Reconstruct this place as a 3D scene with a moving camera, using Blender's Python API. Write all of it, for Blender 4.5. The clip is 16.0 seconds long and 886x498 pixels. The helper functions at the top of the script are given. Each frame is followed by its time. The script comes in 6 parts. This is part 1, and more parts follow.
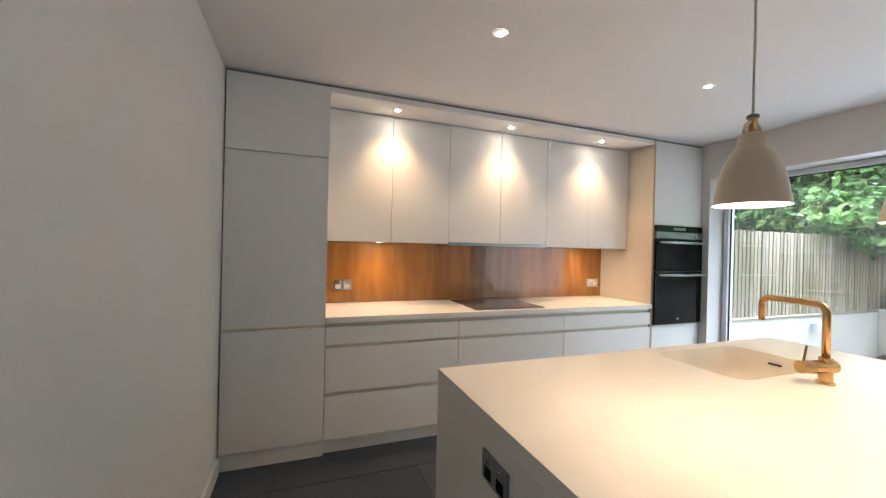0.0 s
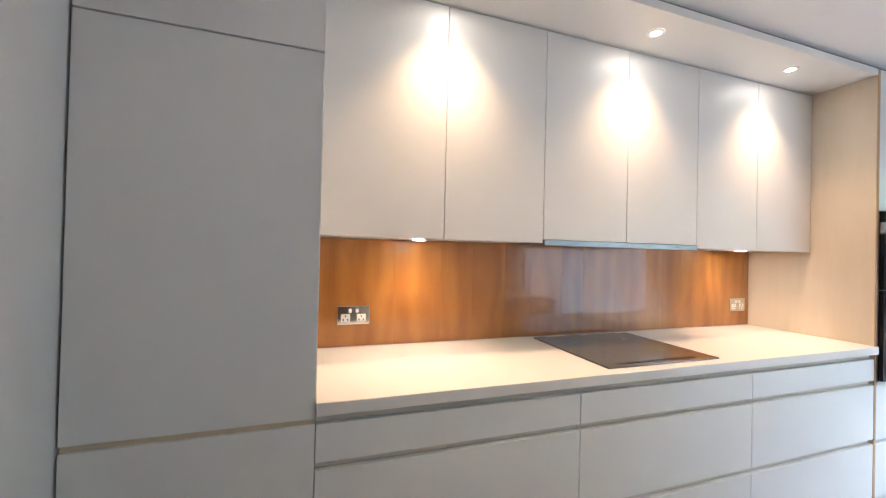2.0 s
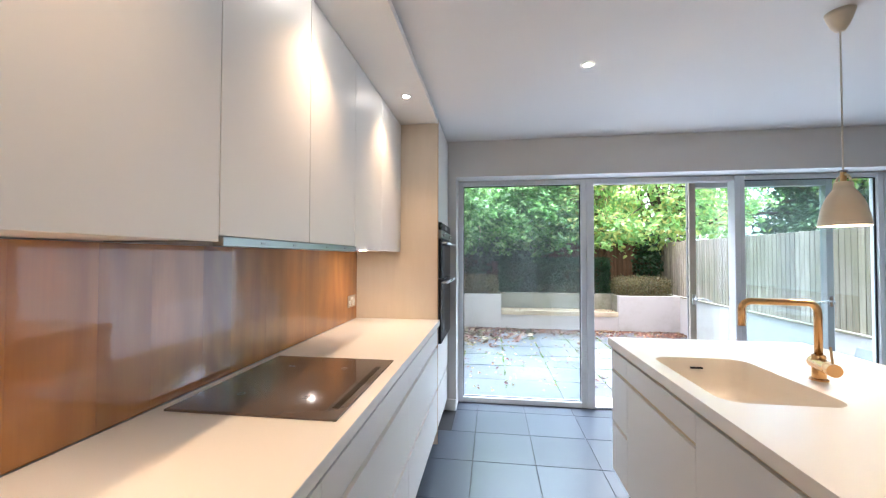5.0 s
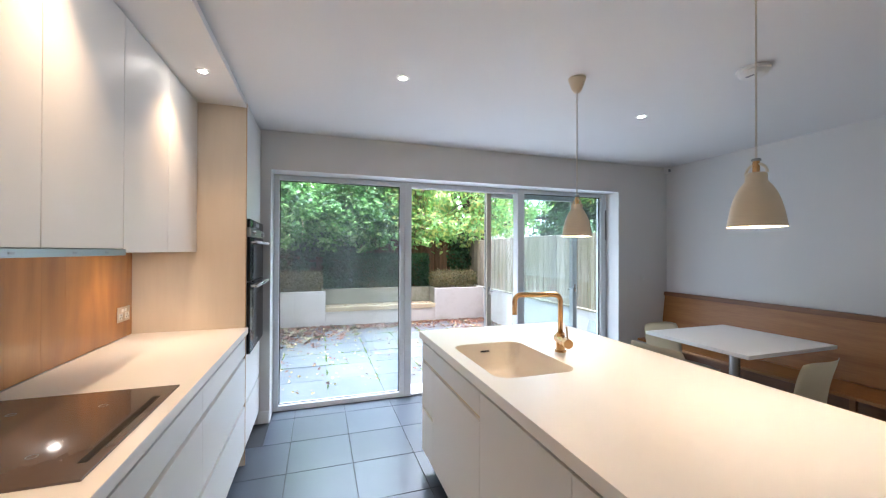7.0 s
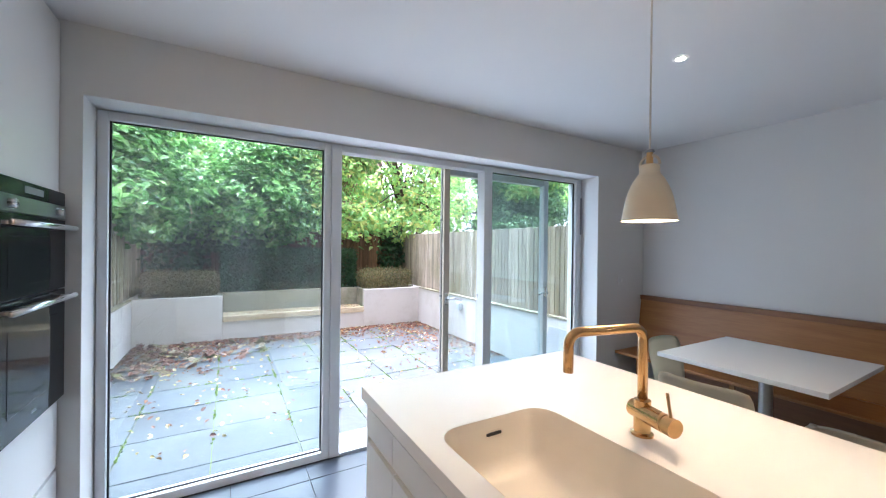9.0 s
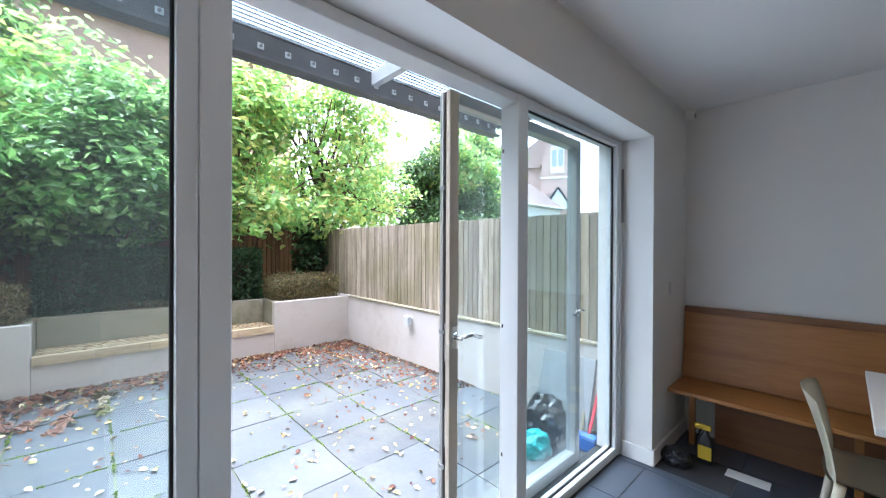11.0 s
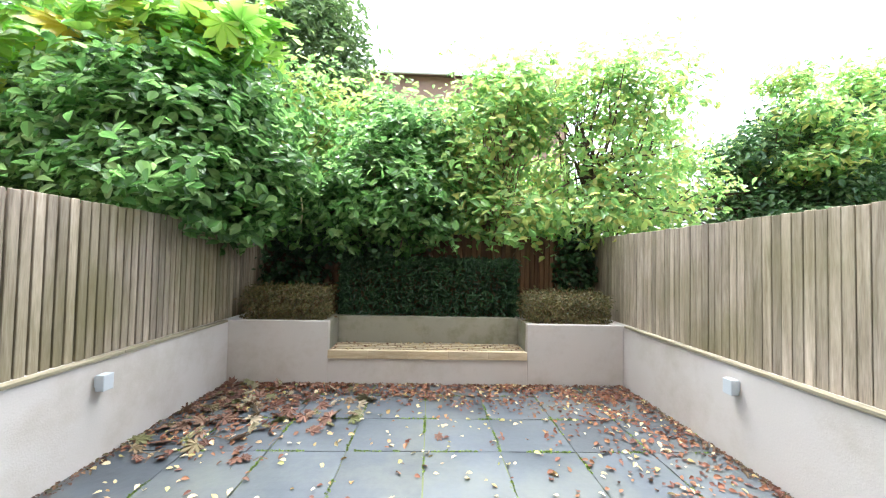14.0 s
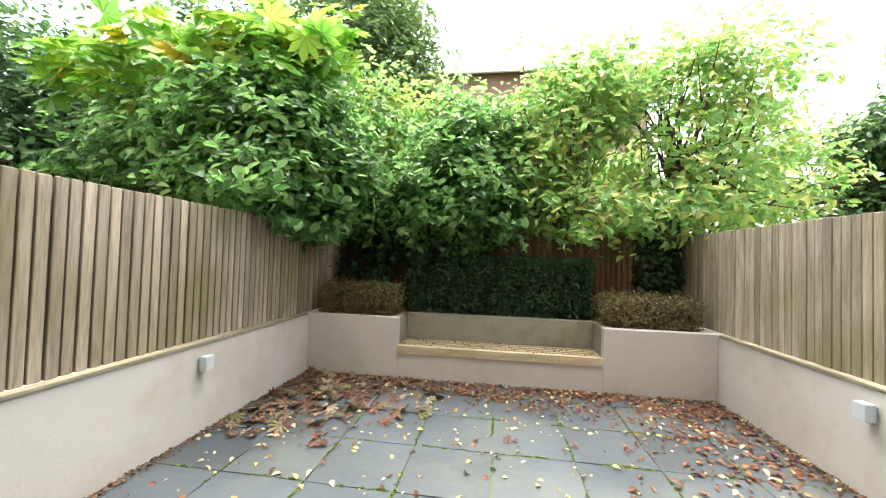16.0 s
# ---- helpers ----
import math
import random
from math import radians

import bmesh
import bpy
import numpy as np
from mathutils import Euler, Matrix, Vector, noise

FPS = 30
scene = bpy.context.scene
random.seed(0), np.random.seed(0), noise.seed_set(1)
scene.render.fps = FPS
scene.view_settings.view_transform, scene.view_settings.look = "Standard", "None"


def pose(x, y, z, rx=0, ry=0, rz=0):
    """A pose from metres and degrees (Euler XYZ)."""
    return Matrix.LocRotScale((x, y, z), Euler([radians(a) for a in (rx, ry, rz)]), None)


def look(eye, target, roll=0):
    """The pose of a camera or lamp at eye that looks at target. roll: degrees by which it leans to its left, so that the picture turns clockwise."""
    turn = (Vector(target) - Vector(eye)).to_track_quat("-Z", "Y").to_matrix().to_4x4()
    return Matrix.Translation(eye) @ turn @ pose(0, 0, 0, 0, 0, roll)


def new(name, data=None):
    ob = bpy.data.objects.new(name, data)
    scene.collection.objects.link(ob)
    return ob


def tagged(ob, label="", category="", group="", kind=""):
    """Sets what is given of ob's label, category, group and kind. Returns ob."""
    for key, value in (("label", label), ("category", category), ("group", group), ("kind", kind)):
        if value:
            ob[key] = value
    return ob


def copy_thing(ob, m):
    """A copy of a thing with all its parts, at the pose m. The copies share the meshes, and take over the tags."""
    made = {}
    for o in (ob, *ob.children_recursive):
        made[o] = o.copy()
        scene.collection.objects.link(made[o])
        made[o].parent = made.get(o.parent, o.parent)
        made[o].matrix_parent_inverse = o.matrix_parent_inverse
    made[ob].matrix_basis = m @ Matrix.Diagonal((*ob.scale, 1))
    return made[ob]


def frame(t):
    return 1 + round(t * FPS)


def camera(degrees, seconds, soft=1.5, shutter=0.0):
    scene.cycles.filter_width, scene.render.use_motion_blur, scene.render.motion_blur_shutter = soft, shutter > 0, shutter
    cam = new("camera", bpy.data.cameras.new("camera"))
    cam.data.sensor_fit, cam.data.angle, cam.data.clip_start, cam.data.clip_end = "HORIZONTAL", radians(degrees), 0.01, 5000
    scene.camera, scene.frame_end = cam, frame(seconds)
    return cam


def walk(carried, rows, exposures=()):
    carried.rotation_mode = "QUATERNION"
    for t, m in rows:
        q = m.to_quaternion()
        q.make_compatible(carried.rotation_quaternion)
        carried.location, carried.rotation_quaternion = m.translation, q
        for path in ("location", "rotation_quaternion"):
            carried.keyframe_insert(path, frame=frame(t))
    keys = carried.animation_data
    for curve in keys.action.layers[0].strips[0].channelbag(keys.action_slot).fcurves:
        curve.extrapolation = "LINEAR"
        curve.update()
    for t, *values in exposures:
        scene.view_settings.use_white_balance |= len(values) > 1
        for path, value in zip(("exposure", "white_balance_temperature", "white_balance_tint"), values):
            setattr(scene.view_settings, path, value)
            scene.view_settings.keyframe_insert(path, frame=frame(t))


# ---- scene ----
# ---------------------------------------------------------------- camera
cam = camera(99.6, 16.0, soft=1.2)
PATH = [
    (0, (0.364, 0.493, 1.39), (1.06, 2.367, 1.385), 1.4),
    (0.5, (0.426, 0.834, 1.375), (0.831, 2.793, 1.377), 1.2),
    (1, (0.451, 1.192, 1.377), (0.624, 3.185, 1.4), 1.4),
    (1.5, (0.438, 1.555, 1.366), (0.662, 3.542, 1.406), 1.3),
    (2, (0.498, 1.879, 1.371), (1.136, 3.774, 1.388), 1.4),
    (2.5, (0.572, 2.11, 1.378), (1.749, 3.727, 1.409), 1.3),
    (3, (0.585, 2.31, 1.38), (2.16, 3.542, 1.426), 1.1),
    (3.5, (0.582, 2.459, 1.398), (2.381, 3.331, 1.439), 0.8),
    (4, (0.632, 2.545, 1.385), (2.529, 3.175, 1.426), 0.4),
    (6.3, (0.526, 2.686, 1.406), (2.515, 2.473, 1.434), 0.3),
    (6.5, (0.524, 2.665, 1.413), (2.5, 2.36, 1.436), 0.3),
    (7, (0.57, 2.583, 1.434), (2.469, 1.956, 1.446), 0.2),
    (7.5, (0.702, 2.492, 1.443), (2.522, 1.662, 1.45), 0.4),
    (8, (0.943, 2.429, 1.464), (2.742, 1.555, 1.464), 0.5),
    (8.5, (1.29, 2.417, 1.452), (3.061, 1.488, 1.455), 0.8),
    (9, (1.65, 2.382, 1.425), (3.384, 1.386, 1.418), 0.7),
    (9.2, (1.789, 2.372, 1.437), (3.503, 1.341, 1.418), 0.5),
    (11.5, (3.488, 1.75, 1.39), (4.928, 0.360, 1.390), 0.3),
    (12, (3.756, 1.526, 1.434), (5.373, 0.349, 1.428), 0.5),
    (12.5, (3.986, 1.395, 1.425), (5.769, 0.488, 1.441), 0.7),
    (13, (4.159, 1.296, 1.395), (6.071, 0.711, 1.443), 0.6),
    (13.5, (4.269, 1.242, 1.382), (6.249, 0.965, 1.437), 0.9),
    (14, (4.319, 1.226, 1.343), (6.317, 1.16, 1.403), 1.2),
    (14.5, (4.346, 1.217, 1.317), (6.343, 1.295, 1.375), 1.4),
    (15, (4.357, 1.229, 1.316), (6.348, 1.413, 1.369), 1.6),
    (15.5, (4.355, 1.228, 1.31), (6.338, 1.481, 1.365), 1.8),
    (16, (4.366, 1.244, 1.313), (6.344, 1.532, 1.368), 1.7),
]
EXPO = [(0, 3.88, 6000, 13), (0.5, 4.02, 5900, 13), (1.5, 4.2, 5700, 13), (3, 4.08, 5450, 14), (4, 3.98, 5550, 14), (7, 3.82, 5600, 14), (9.2, 3.7, 5500, 14), (11.5, 3.24, 5700, 12), (13, 3.1, 5750, 9), (16, 2.77, 6700, 4)]
walk(cam, [(t, look(eye, target, roll)) for t, eye, target, roll in PATH], EXPO)

# ---------------------------------------------------------------- world and lights
SUN_EL, SUN_AZ = 72, 0          # degrees; azimuth counted from +x towards +y
world = bpy.data.worlds.new("overcast_sky")
scene.world = world
world.use_nodes = True
wn, wl = world.node_tree.nodes, world.node_tree.links
sky = wn.new("ShaderNodeTexSky")
sky.sky_type = "NISHITA"
sky.sun_disc = False
sky.sun_elevation = radians(SUN_EL)
sky.sun_rotation = radians(90 - SUN_AZ)
sky.air_density, sky.dust_density, sky.ozone_density = 1.0, 6.0, 1.0
soft_sky = wn.new("ShaderNodeHueSaturation")
soft_sky.inputs["Saturation"].default_value = 0.45
wl.new(sky.outputs[0], soft_sky.inputs["Color"])
wl.new(soft_sky.outputs[0], wn["Background"].inputs["Color"])
wn["Background"].inputs["Strength"].default_value = 0.15

sun = new("sun", bpy.data.lights.new("sun", "SUN"))
sun.data.energy, sun.data.angle, sun.data.color = 0.6, radians(80), (1, 0.98, 0.95)
sa, se = radians(SUN_AZ), radians(SUN_EL)
sun.matrix_world = look((20 * math.cos(sa) * math.cos(se), 20 * math.sin(sa) * math.cos(se), 20 * math.sin(se)), (0, 0, 0))

WARM = (1.0, 0.63, 0.32)
SOFFIT_W, CEIL_W, PEND_W, UNDER_W = 2.7, 2.1, 0.8, 0.45


def spot(name, x, y, z, watts, cone, blend, radius, colour=WARM, target=None):
    lamp = new(name, bpy.data.lights.new(name, "SPOT"))
    lamp.data.energy, lamp.data.spot_size, lamp.data.spot_blend = watts, radians(cone), blend
    lamp.data.shadow_soft_size, lamp.data.color = radius, colour
    lamp.matrix_world = look((x, y, z), target or (x, y + 1e-4, z - 1))
    return lamp


CEIL, SOFF = 2.445, 2.392
SOFFIT_LIGHTS = [(0.985, 3.185), (1.935, 3.185), (2.868, 3.18)]
CEILING_LIGHTS = [(1.24, 2.12), (2.715, 2.125), (2.755, 0.305), (1.24, 0.305)]
PENDANTS = [(2.395, 1.16), (1.466, 1.138)]
UNDER_LIGHTS = [(0.93, 3.5), (3.0, 3.5)]
for x, y in SOFFIT_LIGHTS:
    spot("soffit_spot", x, y, SOFF - 0.012, SOFFIT_W, 104, 1.0, 0.03)
for x, y in CEILING_LIGHTS:
    spot("ceiling_spot", x, y, CEIL - 0.012, CEIL_W, 92, 0.9, 0.03)
for x, y in PENDANTS:
    spot("pendant_bulb", x, y, 1.60, PEND_W, 140, 0.4, 0.04)
for x, y in UNDER_LIGHTS:
    spot("under_cabinet_spot", x, y, 1.405, UNDER_W, 120, 0.7, 0.02)

# the sky's light in the wide glazed opening
day = new("window_daylight", bpy.data.lights.new("window_daylight", "AREA"))
day.data.shape, day.data.size, day.data.size_y = "RECTANGLE", 2.7, 2.0
day.data.energy, day.data.color = 1.5, (0.80, 0.90, 1.0)
day.matrix_world = look((4.17, 0.72, 1.06), (0, 0.72, 1.05))

# ---------------------------------------------------------------- materials


def nodes_of(name):
    m = bpy.data.materials.new(name)
    m.use_nodes = True
    n, l = m.node_tree.nodes, m.node_tree.links
    return m, n, l, n["Principled BSDF"]


def rgba(c, k=1.0):
    return (min(1, c[0] * k), min(1, c[1] * k), min(1, c[2] * k), 1)


def mat(name, base, rough=0.5, metal=0.0, var=0.06, scale=3.0, fine=60.0, bump=0.05, rnd=0.0, island=False, coat=0.0,
        stretch=(1, 1, 1), dirt=None, dirt_amount=0.0, dirt_scale=2.0, rough_var=0.08):
    """A painted, plastered or stony surface: broad blotches, fine grain, relief and a difference from piece to piece."""
    m, n, l, p = nodes_of(name)
    geo = n.new("ShaderNodeNewGeometry")
    mp = n.new("ShaderNodeMapping")
    mp.inputs["Scale"].default_value = stretch
    l.new(geo.outputs["Position"], mp.inputs["Vector"])
    broad, grain = n.new("ShaderNodeTexNoise"), n.new("ShaderNodeTexNoise")
    broad.inputs["Scale"].default_value, broad.inputs["Detail"].default_value = scale, 5
    grain.inputs["Scale"].default_value, grain.inputs["Detail"].default_value = fine, 4
    l.new(mp.outputs[0], broad.inputs["Vector"])
    l.new(mp.outputs[0], grain.inputs["Vector"])
    mix = n.new("ShaderNodeMix")
    mix.data_type = "RGBA"
    mix.inputs["A"].default_value, mix.inputs["B"].default_value = rgba(base, 1 - var), rgba(base, 1 + var)
    add = n.new("ShaderNodeMath")
    add.operation = "ADD"
    half = n.new("ShaderNodeMath")
    half.operation, half.inputs[1].default_value = "MULTIPLY_ADD", 0.4
    half.inputs[2].default_value = -0.2
    l.new(grain.outputs["Fac"], half.inputs[0])
    l.new(broad.outputs["Fac"], add.inputs[0])
    l.new(half.outputs[0], add.inputs[1])
    l.new(add.outputs[0], mix.inputs["Factor"])
    colour = mix.outputs["Result"]
    if rnd:
        info = n.new("ShaderNodeNewGeometry") if island else n.new("ShaderNodeObjectInfo")
        out = info.outputs["Random Per Island"] if island else info.outputs["Random"]
        ramp = n.new("ShaderNodeMapRange")
        ramp.inputs["To Min"].default_value, ramp.inputs["To Max"].default_value = 1 - rnd, 1 + rnd
        l.new(out, ramp.inputs["Value"])
        hsv = n.new("ShaderNodeHueSaturation")
        l.new(ramp.outputs[0], hsv.inputs["Value"])
        l.new(colour, hsv.inputs["Color"])
        colour = hsv.outputs[0]
    if dirt:
        d = n.new("ShaderNodeTexNoise")
        d.inputs["Scale"].default_value, d.inputs["Detail"].default_value, d.inputs["Roughness"].default_value = dirt_scale, 8, 0.7
        l.new(mp.outputs[0], d.inputs["Vector"])
        r = n.new("ShaderNodeMapRange")
        r.inputs["From Min"].default_value, r.inputs["From Max"].default_value = 0.48, 0.7
        r.inputs["To Max"].default_value = dirt_amount
        l.new(d.outputs["Fac"], r.inputs["Value"])
        dm = n.new("ShaderNodeMix")
        dm.data_type = "RGBA"
        dm.inputs["B"].default_value = rgba(dirt)
        l.new(r.outputs[0], dm.inputs["Factor"])
        l.new(colour, dm.inputs["A"])
        colour = dm.outputs["Result"]
    l.new(colour, p.inputs["Base Color"])
    rv = n.new("ShaderNodeMapRange")
    rv.inputs["To Min"].default_value, rv.inputs["To Max"].default_value = max(0.02, rough - rough_var), min(1, rough + rough_var)
    l.new(broad.outputs["Fac"], rv.inputs["Value"])
    l.new(rv.outputs[0], p.inputs["Roughness"])
    p.inputs["Metallic"].default_value = metal
    p.inputs["Coat Weight"].default_value = coat
    p.inputs["Coat Roughness"].default_value = 0.05
    if bump:
        b = n.new("ShaderNodeBump")
        b.inputs["Strength"].default_value, b.inputs["Distance"].default_value = bump, 0.004
        l.new(grain.outputs["Fac"], b.inputs["Height"])
        l.new(b.outputs[0], p.inputs["Normal"])
    return m


def wood(name, dark, light, grain=(1, 1, 1), scale=4.0, rough=0.45, coat=0.0, rnd=0.0, bands=0.0, bump=0.05, band_axis=0, coat_rough=0.04, moss=0.0):
    """Timber: long grain with rings and streaks; bands gives staves of differing tone across one axis."""
    m, n, l, p = nodes_of(name)
    geo = n.new("ShaderNodeNewGeometry")
    mp = n.new("ShaderNodeMapping")
    mp.inputs["Scale"].default_value = grain
    l.new(geo.outputs["Position"], mp.inputs["Vector"])
    vec = mp.outputs[0]
    if rnd:
        info = n.new("ShaderNodeObjectInfo")
        comb = n.new("ShaderNodeCombineXYZ")
        mul = n.new("ShaderNodeMath")
        mul.operation, mul.inputs[1].default_value = "MULTIPLY", 40
        l.new(info.outputs["Random"], mul.inputs[0])
        for k in range(3):
            l.new(mul.outputs[0], comb.inputs[k])
        va = n.new("ShaderNodeVectorMath")
        l.new(vec, va.inputs[0])
        l.new(comb.outputs[0], va.inputs[1])
        vec = va.outputs[0]
    a, b = n.new("ShaderNodeTexNoise"), n.new("ShaderNodeTexNoise")
    a.inputs["Scale"].default_value, a.inputs["Detail"].default_value, a.inputs["Distortion"].default_value = scale, 6, 1.2
    b.inputs["Scale"].default_value, b.inputs["Detail"].default_value = scale * 9, 4
    l.new(vec, a.inputs["Vector"])
    l.new(vec, b.inputs["Vector"])
    ramp = n.new("ShaderNodeValToRGB")
    ramp.color_ramp.elements[0].position, ramp.color_ramp.elements[1].position = 0.32, 0.68
    ramp.color_ramp.elements[0].color, ramp.color_ramp.elements[1].color = rgba(dark), rgba(light)
    s = n.new("ShaderNodeMath")
    s.operation, s.inputs[1].default_value = "MULTIPLY_ADD", 0.35
    l.new(b.outputs["Fac"], s.inputs[0])
    t = n.new("ShaderNodeMath")
    t.operation, t.inputs[1].default_value = "MULTIPLY", 0.65
    l.new(a.outputs["Fac"], t.inputs[0])
    l.new(t.outputs[0], s.inputs[2])
    l.new(s.outputs[0], ramp.inputs[0])
    colour = ramp.outputs[0]
    if rnd or bands:
        hsv = n.new("ShaderNodeHueSaturation")
        mr = n.new("ShaderNodeMapRange")
        k = rnd or bands
        mr.inputs["To Min"].default_value, mr.inputs["To Max"].default_value = 1 - k, 1 + k
        if rnd:
            l.new(info.outputs["Random"], mr.inputs["Value"])
        else:
            sep = n.new("ShaderNodeSeparateXYZ")
            l.new(geo.outputs["Position"], sep.inputs[0])
            fl = n.new("ShaderNodeMath")
            fl.operation, fl.inputs[1].default_value = "SNAP", 0.135
            l.new(sep.outputs[band_axis], fl.inputs[0])
            wnz = n.new("ShaderNodeTexWhiteNoise")
            wnz.noise_dimensions = "1D"
            l.new(fl.outputs[0], wnz.inputs["W"])
            l.new(wnz.outputs["Value"], mr.inputs["Value"])
        l.new(mr.outputs[0], hsv.inputs["Value"])
        l.new(colour, hsv.inputs["Color"])
        colour = hsv.outputs[0]
    if moss:
        mn = n.new("ShaderNodeTexNoise")
        mn.inputs["Scale"].default_value, mn.inputs["Detail"].default_value = 0.9, 6
        l.new(geo.outputs["Position"], mn.inputs["Vector"])
        mq = n.new("ShaderNodeMapRange")
        mq.inputs["From Min"].default_value, mq.inputs["From Max"].default_value, mq.inputs["To Max"].default_value = 0.40, 0.68, moss
        l.new(mn.outputs["Fac"], mq.inputs["Value"])
        mm = n.new("ShaderNodeMix")
        mm.data_type = "RGBA"
        mm.inputs["B"].default_value = (0.13, 0.115, 0.035, 1)
        l.new(mq.outputs[0], mm.inputs["Factor"])
        l.new(colour, mm.inputs["A"])
        colour = mm.outputs["Result"]
    l.new(colour, p.inputs["Base Color"])
    p.inputs["Roughness"].default_value = rough
    p.inputs["Coat Weight"].default_value, p.inputs["Coat Roughness"].default_value = coat, coat_rough
    bp = n.new("ShaderNodeBump")
    bp.inputs["Strength"].default_value, bp.inputs["Distance"].default_value = bump, 0.003
    l.new(b.outputs["Fac"], bp.inputs["Height"])
    l.new(bp.outputs[0], p.inputs["Normal"])
    return m


def glass(name, tint=(0.90, 0.965, 0.975), rough=0.0, amount=1.0, dirt_haze=0.006):
    """A clear pane: see-through, with the gloss of glass and a thin uneven veil painting in dirt and haze."""
    m = bpy.data.materials.new(name)
    m.use_nodes = True
    n, l = m.node_tree.nodes, m.node_tree.links
    n.remove(n["Principled BSDF"])
    tr, gl, fr, mx = n.new("ShaderNodeBsdfTransparent"), n.new("ShaderNodeBsdfGlossy"), n.new("ShaderNodeLayerWeight"), n.new("ShaderNodeMixShader")
    tr.inputs["Color"].default_value = rgba(tint)
    gl.inputs["Roughness"].default_value = rough
    fr.inputs["Blend"].default_value = 0.5
    pw, ma = n.new("ShaderNodeMath"), n.new("ShaderNodeMath")
    pw.operation, pw.inputs[1].default_value = "POWER", 5
    ma.operation, ma.inputs[1].default_value, ma.inputs[2].default_value = "MULTIPLY_ADD", 0.9 * amount, 0.055 * amount
    l.new(fr.outputs["Facing"], pw.inputs[0])
    l.new(pw.outputs[0], ma.inputs[0])
    l.new(ma.outputs[0], mx.inputs[0])
    geo, st, film = n.new("ShaderNodeNewGeometry"), n.new("ShaderNodeMapping"), n.new("ShaderNodeTexNoise")
    st.inputs["Scale"].default_value = (2.0, 2.0, 0.35)
    film.inputs["Scale"].default_value, film.inputs["Detail"].default_value = 2.2, 5
    # pale translucent veil: dirt plus the hazy light over the pane, mixed in
    amount_of, haze, veil = n.new("ShaderNodeMapRange"), n.new("ShaderNodeBsdfTranslucent"), n.new("ShaderNodeMixShader")
    amount_of.inputs["From Min"].default_value, amount_of.inputs["From Max"].default_value = 0.3, 0.7
    amount_of.inputs["To Min"].default_value, amount_of.inputs["To Max"].default_value = dirt_haze * 0.4, dirt_haze * 1.6
    haze.inputs["Color"].default_value = (0.78, 0.86, 0.90, 1)
    l.new(geo.outputs["Position"], st.inputs["Vector"])
    l.new(st.outputs[0], film.inputs["Vector"])
    l.new(film.outputs["Fac"], amount_of.inputs["Value"])
    l.new(amount_of.outputs[0], veil.inputs[0])
    l.new(tr.outputs[0], veil.inputs[1])
    l.new(haze.outputs[0], veil.inputs[2])
    l.new(veil.outputs[0], mx.inputs[1])
    l.new(gl.outputs[0], mx.inputs[2])
    l.new(mx.outputs[0], n["Material Output"].inputs["Surface"])
    return m


